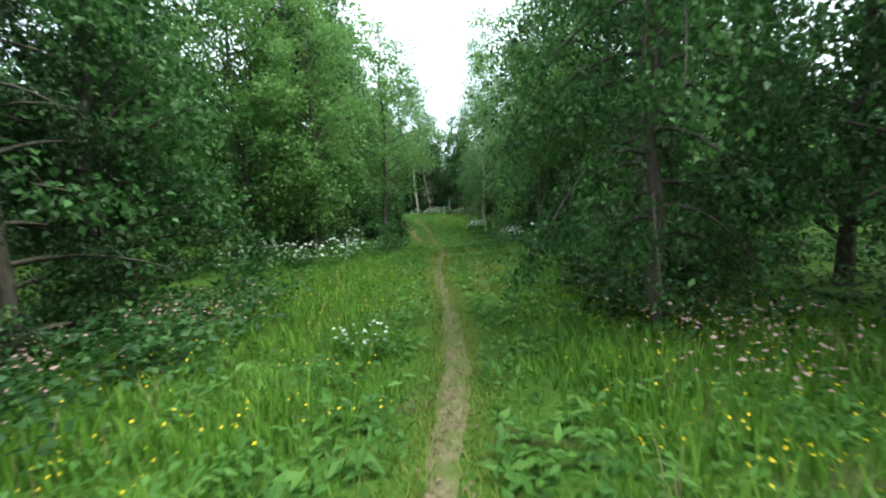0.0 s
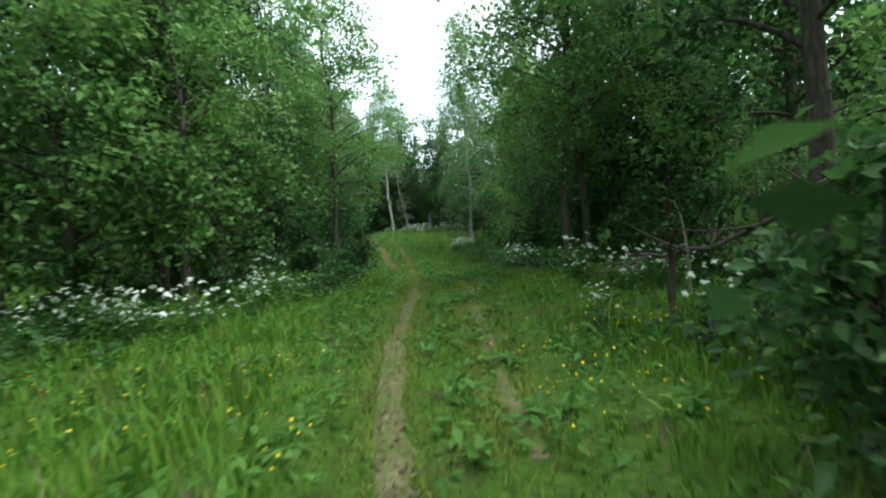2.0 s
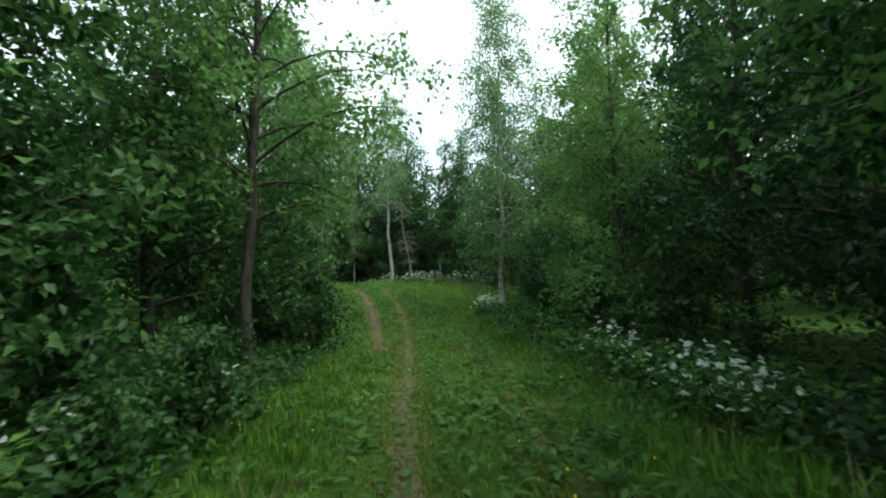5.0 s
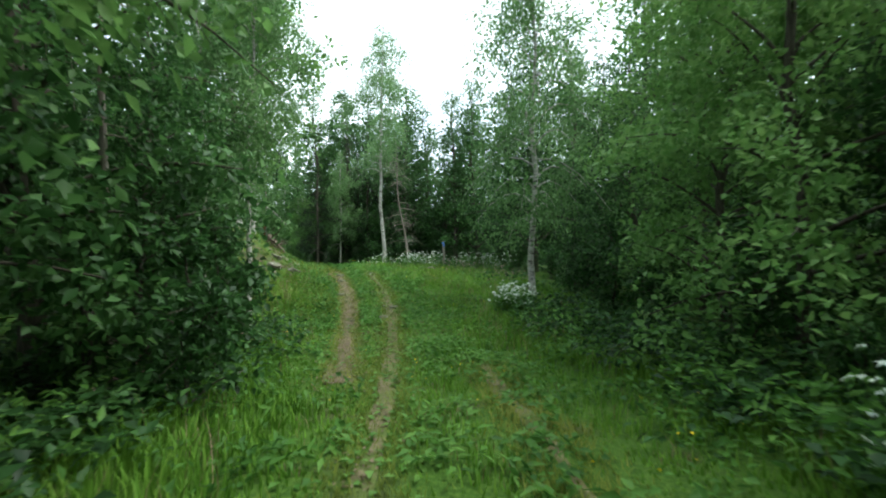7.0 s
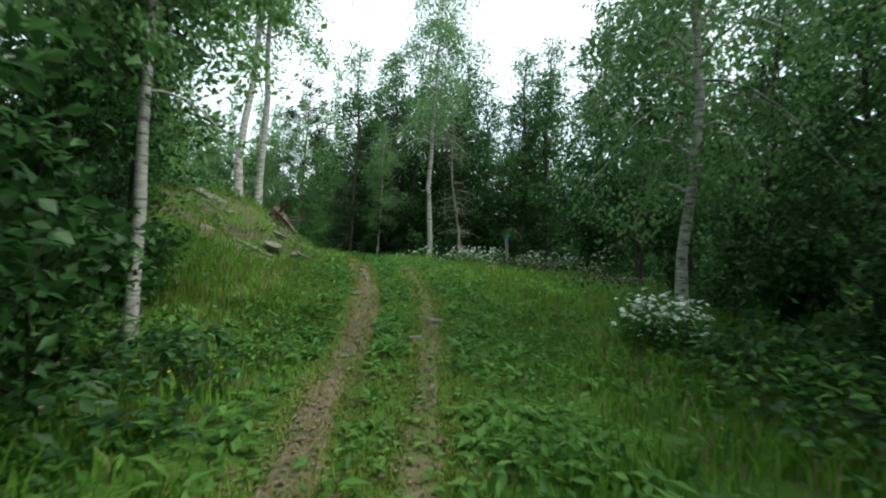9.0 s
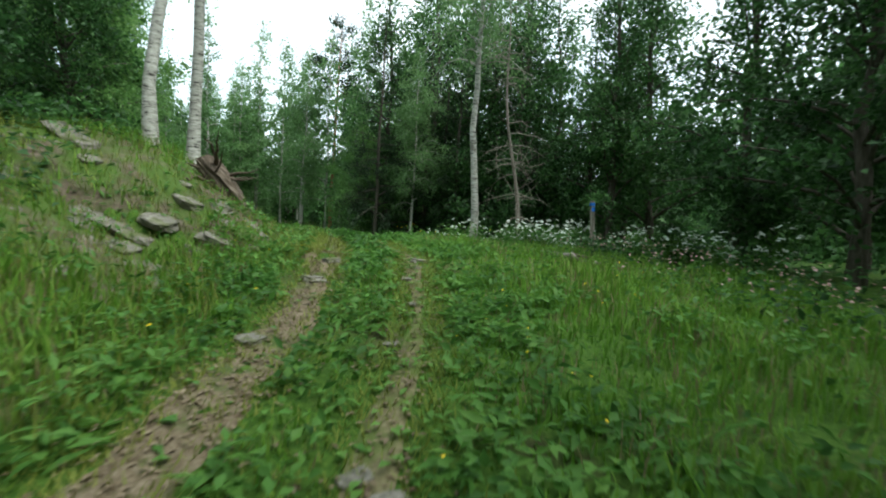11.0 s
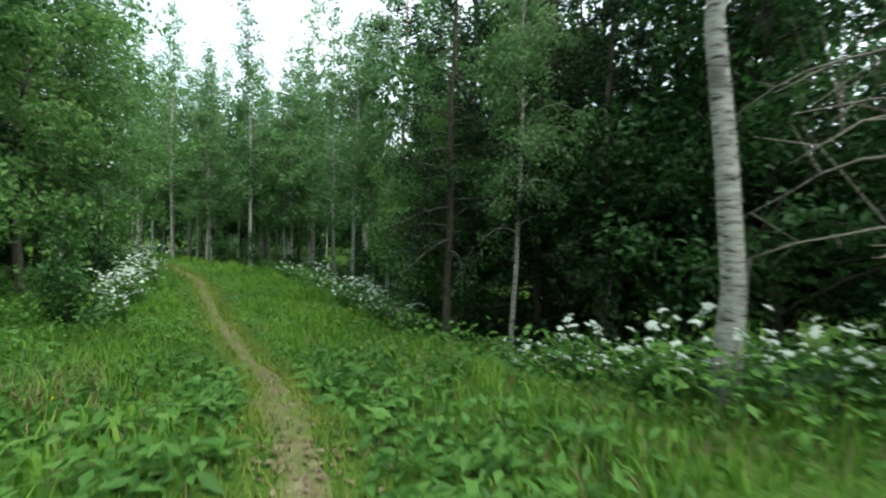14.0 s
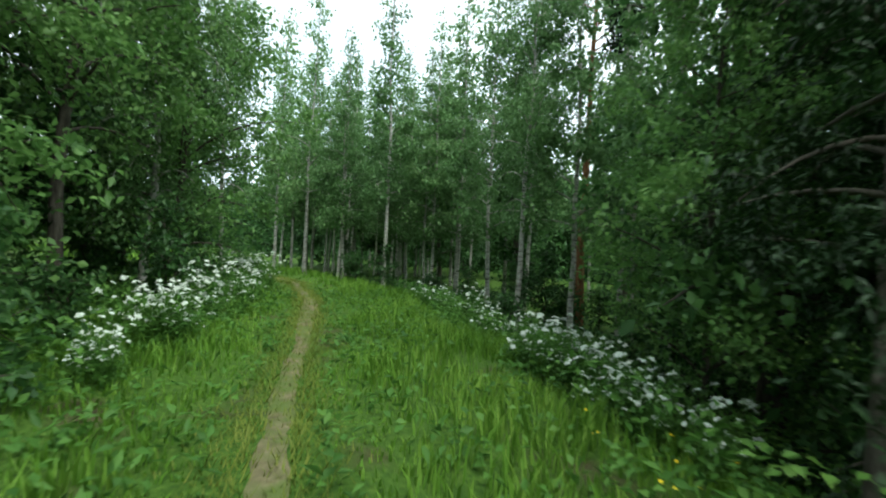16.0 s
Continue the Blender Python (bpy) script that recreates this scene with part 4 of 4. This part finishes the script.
for i in range(26):
    p = (FOOTPATH if i % 2 else SIDETRACK)
    lo, hi = (235, 285) if i % 2 else (25, 90)
    x, y = p[min(len(p) - 1, int(rng.uniform(lo, hi)))] + rng.normal(size=2) * 0.14
    ob = tagged(new("flat_stone", ROCKS[3] if i % 3 else ROCKS[1]), "flat grey stone trodden into the track", "stone", "stones in the track")
    ob.matrix_basis = pose(x, y, spot(x, y) + 0.004, 0, 0, rng.uniform(0, 360)) @ Matrix.Diagonal((*[rng.uniform(0.2, 0.5)] * 3, 1))


def root_plate(x, y):
    """An upturned stump: a leaning slab of split wood, with broken roots behind it."""
    z = spot(x, y)
    ob = tagged(new("upturned_stump"), "upturned grey-brown tree stump with broken roots on the bank", "stump")
    bm = bmesh.new()
    bmesh.ops.create_cube(bm, size=1)
    bmesh.ops.subdivide_edges(bm, edges=bm.edges[:], cuts=5, use_grid_fill=True)
    for v in bm.verts:
        p = v.co.copy()
        taper = 1 - 0.45 * (p.x + 0.5)
        v.co = Vector((p.x * 1.1, p.y * 0.5 * taper, p.z * 0.26 * taper)) + 0.09 * noise.noise_vector(p * 3.3)
    me = bpy.data.meshes.new("wood_slab")
    bm.to_mesh(me)
    bm.free()
    me.materials.append(M_ROTTEN)
    slab = part("wood_slab", me, ob)
    slab.matrix_basis = pose(0, 0, 0.42, 0, 48, 0)
    r = np.random.default_rng(5)
    for i in range(9):
        q = np.linspace(0, 1, 7)
        d = unit(np.array([r.normal() * 0.5 + 0.3, r.normal() * 0.6, r.uniform(0.0, 0.5)]))
        pts = np.array([-0.25, r.normal() * 0.12, 0.55 + r.normal() * 0.1]) + q[:, None] * d * r.uniform(0.5, 1.0) + np.cumsum(r.normal(size=(7, 3)) * 0.03, 0)
        v, f = tubes([(pts, 0.035 * (1.1 - q))], 6)
        part("root", mesh("root", v, f, M_ROTTEN, True), ob)
    ob.matrix_basis = pose(x, y, z - 0.26, 0, 0, 12)


root_plate(-5.15, 35.2)


def log_thing(name, label, x0, y0, x1, y1, r, mat, rise=0.0, seed=1):
    rr = np.random.default_rng(seed)
    q = np.linspace(0, 1, 10)
    pts = np.column_stack([x0 + (x1 - x0) * q, y0 + (y1 - y0) * q, np.zeros(10)])
    pts[:, 2] = land(pts[:, :2]) + r * 0.8 + rise
    pts += np.cumsum(rr.normal(size=(10, 3)) * 0.014, 0)
    centre = Vector(pts[0])
    rad = r * (1 - 0.35 * q) * rr.uniform(0.75, 1.2, 10)
    rad[0] *= 0.7
    ends = np.concatenate([[pts[0] - (pts[1] - pts[0]) * 0.02], pts, [pts[-1]]])
    rad = np.concatenate([[0.002], rad, [0.002]])
    v, f = tubes([(ends - np.array(centre), rad)], 8)
    ob = tagged(new(name, mesh(name, v, f, mat, True)), label, "log", "fallen wood")
    ob.location = centre
    return ob


log_thing("fallen_log", "weathered pale log lying in the grass", -0.3, 37.5, 0.35, 36.3, 0.062, M_DEAD, 0.03, 2)
log_thing("fallen_log", "weathered split log lying in the grass", -0.02, 37.4, 0.58, 36.4, 0.05, M_DEAD, 0.03, 3)
log_thing("fallen_log", "weathered split log lying in the grass", -0.16, 37.5, 0.46, 36.4, 0.045, M_ROTTEN, 0.10, 6)


def broken_branch(x, y):
    """A long bent bough, torn down and propped on its own stub."""
    ob = tagged(new("fallen_branch"), "dark broken bough propped in the undergrowth", "branch", "fallen wood")
    q = np.linspace(0, 1, 10)
    bow = np.column_stack([-0.3 + 1.3 * q, 0.5 - 1.5 * q, 0.72 + 0.75 * q - 0.25 * np.sin(q * 3.1)])
    v, f = tubes([(bow + 0.03 * np.sin(q * 23)[:, None] * np.array([0.5, 0.4, 1]), 0.027 * (0.6 + 0.6 * q) * (1 + 0.2 * np.sin(q * 31)))], 8)
    part("limb", mesh("limb", v, f, M_BARK, True), ob)
    stub = np.array([(0.02, 0.15, -0.1), (0.0, 0.14, 0.3), (0.03, 0.12, 0.78)])
    v, f = tubes([(stub, np.array([0.05, 0.042, 0.035]))], 8)
    part("stub", mesh("stub", v, f, M_BARK, True), ob)
    r = np.random.default_rng(8)
    for i in range(18):
        p = bow[1 + i % 8]
        d = np.array([r.normal() * 0.4 - 0.3, r.normal() * 0.4, r.normal() * 0.25 + 0.05])
        w = np.linspace(0, 1, 5)[:, None]
        v, f = tubes([(p + w * d + np.array([0, 0, 0.2]) * w ** 2, 0.018 * (1.1 - w[:, 0]))], 5)
        part("twig", mesh("twig", v, f, M_BARK), ob)
    w = np.linspace(0, 1, 9)
    arch = np.column_stack([0.5 - 0.3 * w ** 2.5, 0.65 + 0 * w, 0.2 + 1.15 * np.sin(w * 1.7)])
    v, f = tubes([(arch, 0.016 * (1.2 - w))], 6)
    part("twig", mesh("twig", v, f, M_DEAD, True), ob, "pale bent bare twig")
    ob.matrix_basis = pose(x, y, spot(x, y))


broken_branch(2.9, 11.1)



def dead_tree(x, y, height, turn, lean, twigs, thick):
    r = np.random.default_rng(17)
    ob = tagged(new("dead_tree"), "leaning dead tree with bare grey twigs", "dead tree")
    q = np.linspace(0, 1, 12)
    trunk = np.column_stack([-lean * height * q + 0.09 * np.sin(q * 9), 0.07 * np.sin(q * 7), height * q - 0.1])
    v, f = tubes([(trunk, thick * (1.05 - q))], 8)
    part("trunk", mesh("trunk", v, f, M_DEAD, True), ob)
    for i in range(twigs):
        u = r.uniform(0.12, 0.9)
        p = np.array([np.interp(u, q, trunk[:, c]) for c in range(3)])
        a, L = i * 2.4, r.uniform(0.5, 1.3) * (1.1 - 0.6 * u)
        w = np.linspace(0, 1, 6)
        pts = p + np.column_stack([np.cos(a) * L * w, np.sin(a) * L * w, 0.1 * L * w - 0.45 * L * w ** 2]) + np.cumsum(r.normal(size=(6, 3)) * 0.02, 0)
        lines = [(pts, 0.014 * (1.1 - w))]
        for j in range(3):
            b = pts[2 + j]
            lines.append((b + w[:4, None] * r.normal(size=3) * 0.45, 0.006 * (1.1 - w[:4])))
        v, f = tubes(lines, 4)
        part("branch", mesh("branch", v, f, M_DEAD), ob)
    ob.matrix_basis = pose(x, y, spot(x, y), 0, 0, turn)
    return ob


dead_tree(-0.85, 39.7, 6.5, 15, 0.1, 40, 0.052)
dead_tree(-3.4, 24.0, 9.6, 80, 0.01, 7, 0.05)["label"] = "tall thin dead trunk standing among leafy trees"


def marker_post(x, y):
    ob = tagged(new("marker_post"), "weathered grey wooden trail post with a blue marker", "post")
    bm = bmesh.new()
    bmesh.ops.create_cone(bm, cap_ends=True, segments=14, radius1=0.055, radius2=0.05, depth=1.35)
    bmesh.ops.bevel(bm, geom=[e for e in bm.edges if e.calc_length() < 0.05 and all(v.co.z > 0 for v in e.verts)], offset=0.012, segments=2, affect="EDGES")
    me = bpy.data.meshes.new("post")
    bm.to_mesh(me)
    bm.free()
    me.materials.append(M_DEAD)
    part("post", me, ob).location = (0, 0, 0.57)
    for nm, w, h, zz in (("blue_band", 0.058, 0.07, 1.17), ("marker_plate", 0.0, 0.09, 1.06)):
        bm = bmesh.new()
        if w:
            bmesh.ops.create_cone(bm, cap_ends=True, segments=14, radius1=w, radius2=w, depth=h)
        else:
            bmesh.ops.create_cube(bm, size=1)
            bmesh.ops.scale(bm, vec=(0.07, 0.012, h), verts=bm.verts)
            bmesh.ops.bevel(bm, geom=bm.edges[:], offset=0.004, segments=2, affect="EDGES")
        me = bpy.data.meshes.new(nm)
        bm.to_mesh(me)
        bm.free()
        me.materials.append(M_BLUE)
        p = part(nm, me, ob, "painted blue")
        p.location = (0, 0 if w else -0.056, zz)
    ob.matrix_basis = pose(x, y, spot(x, y), 0, -3, 12)


marker_post(0.8, 39.35)
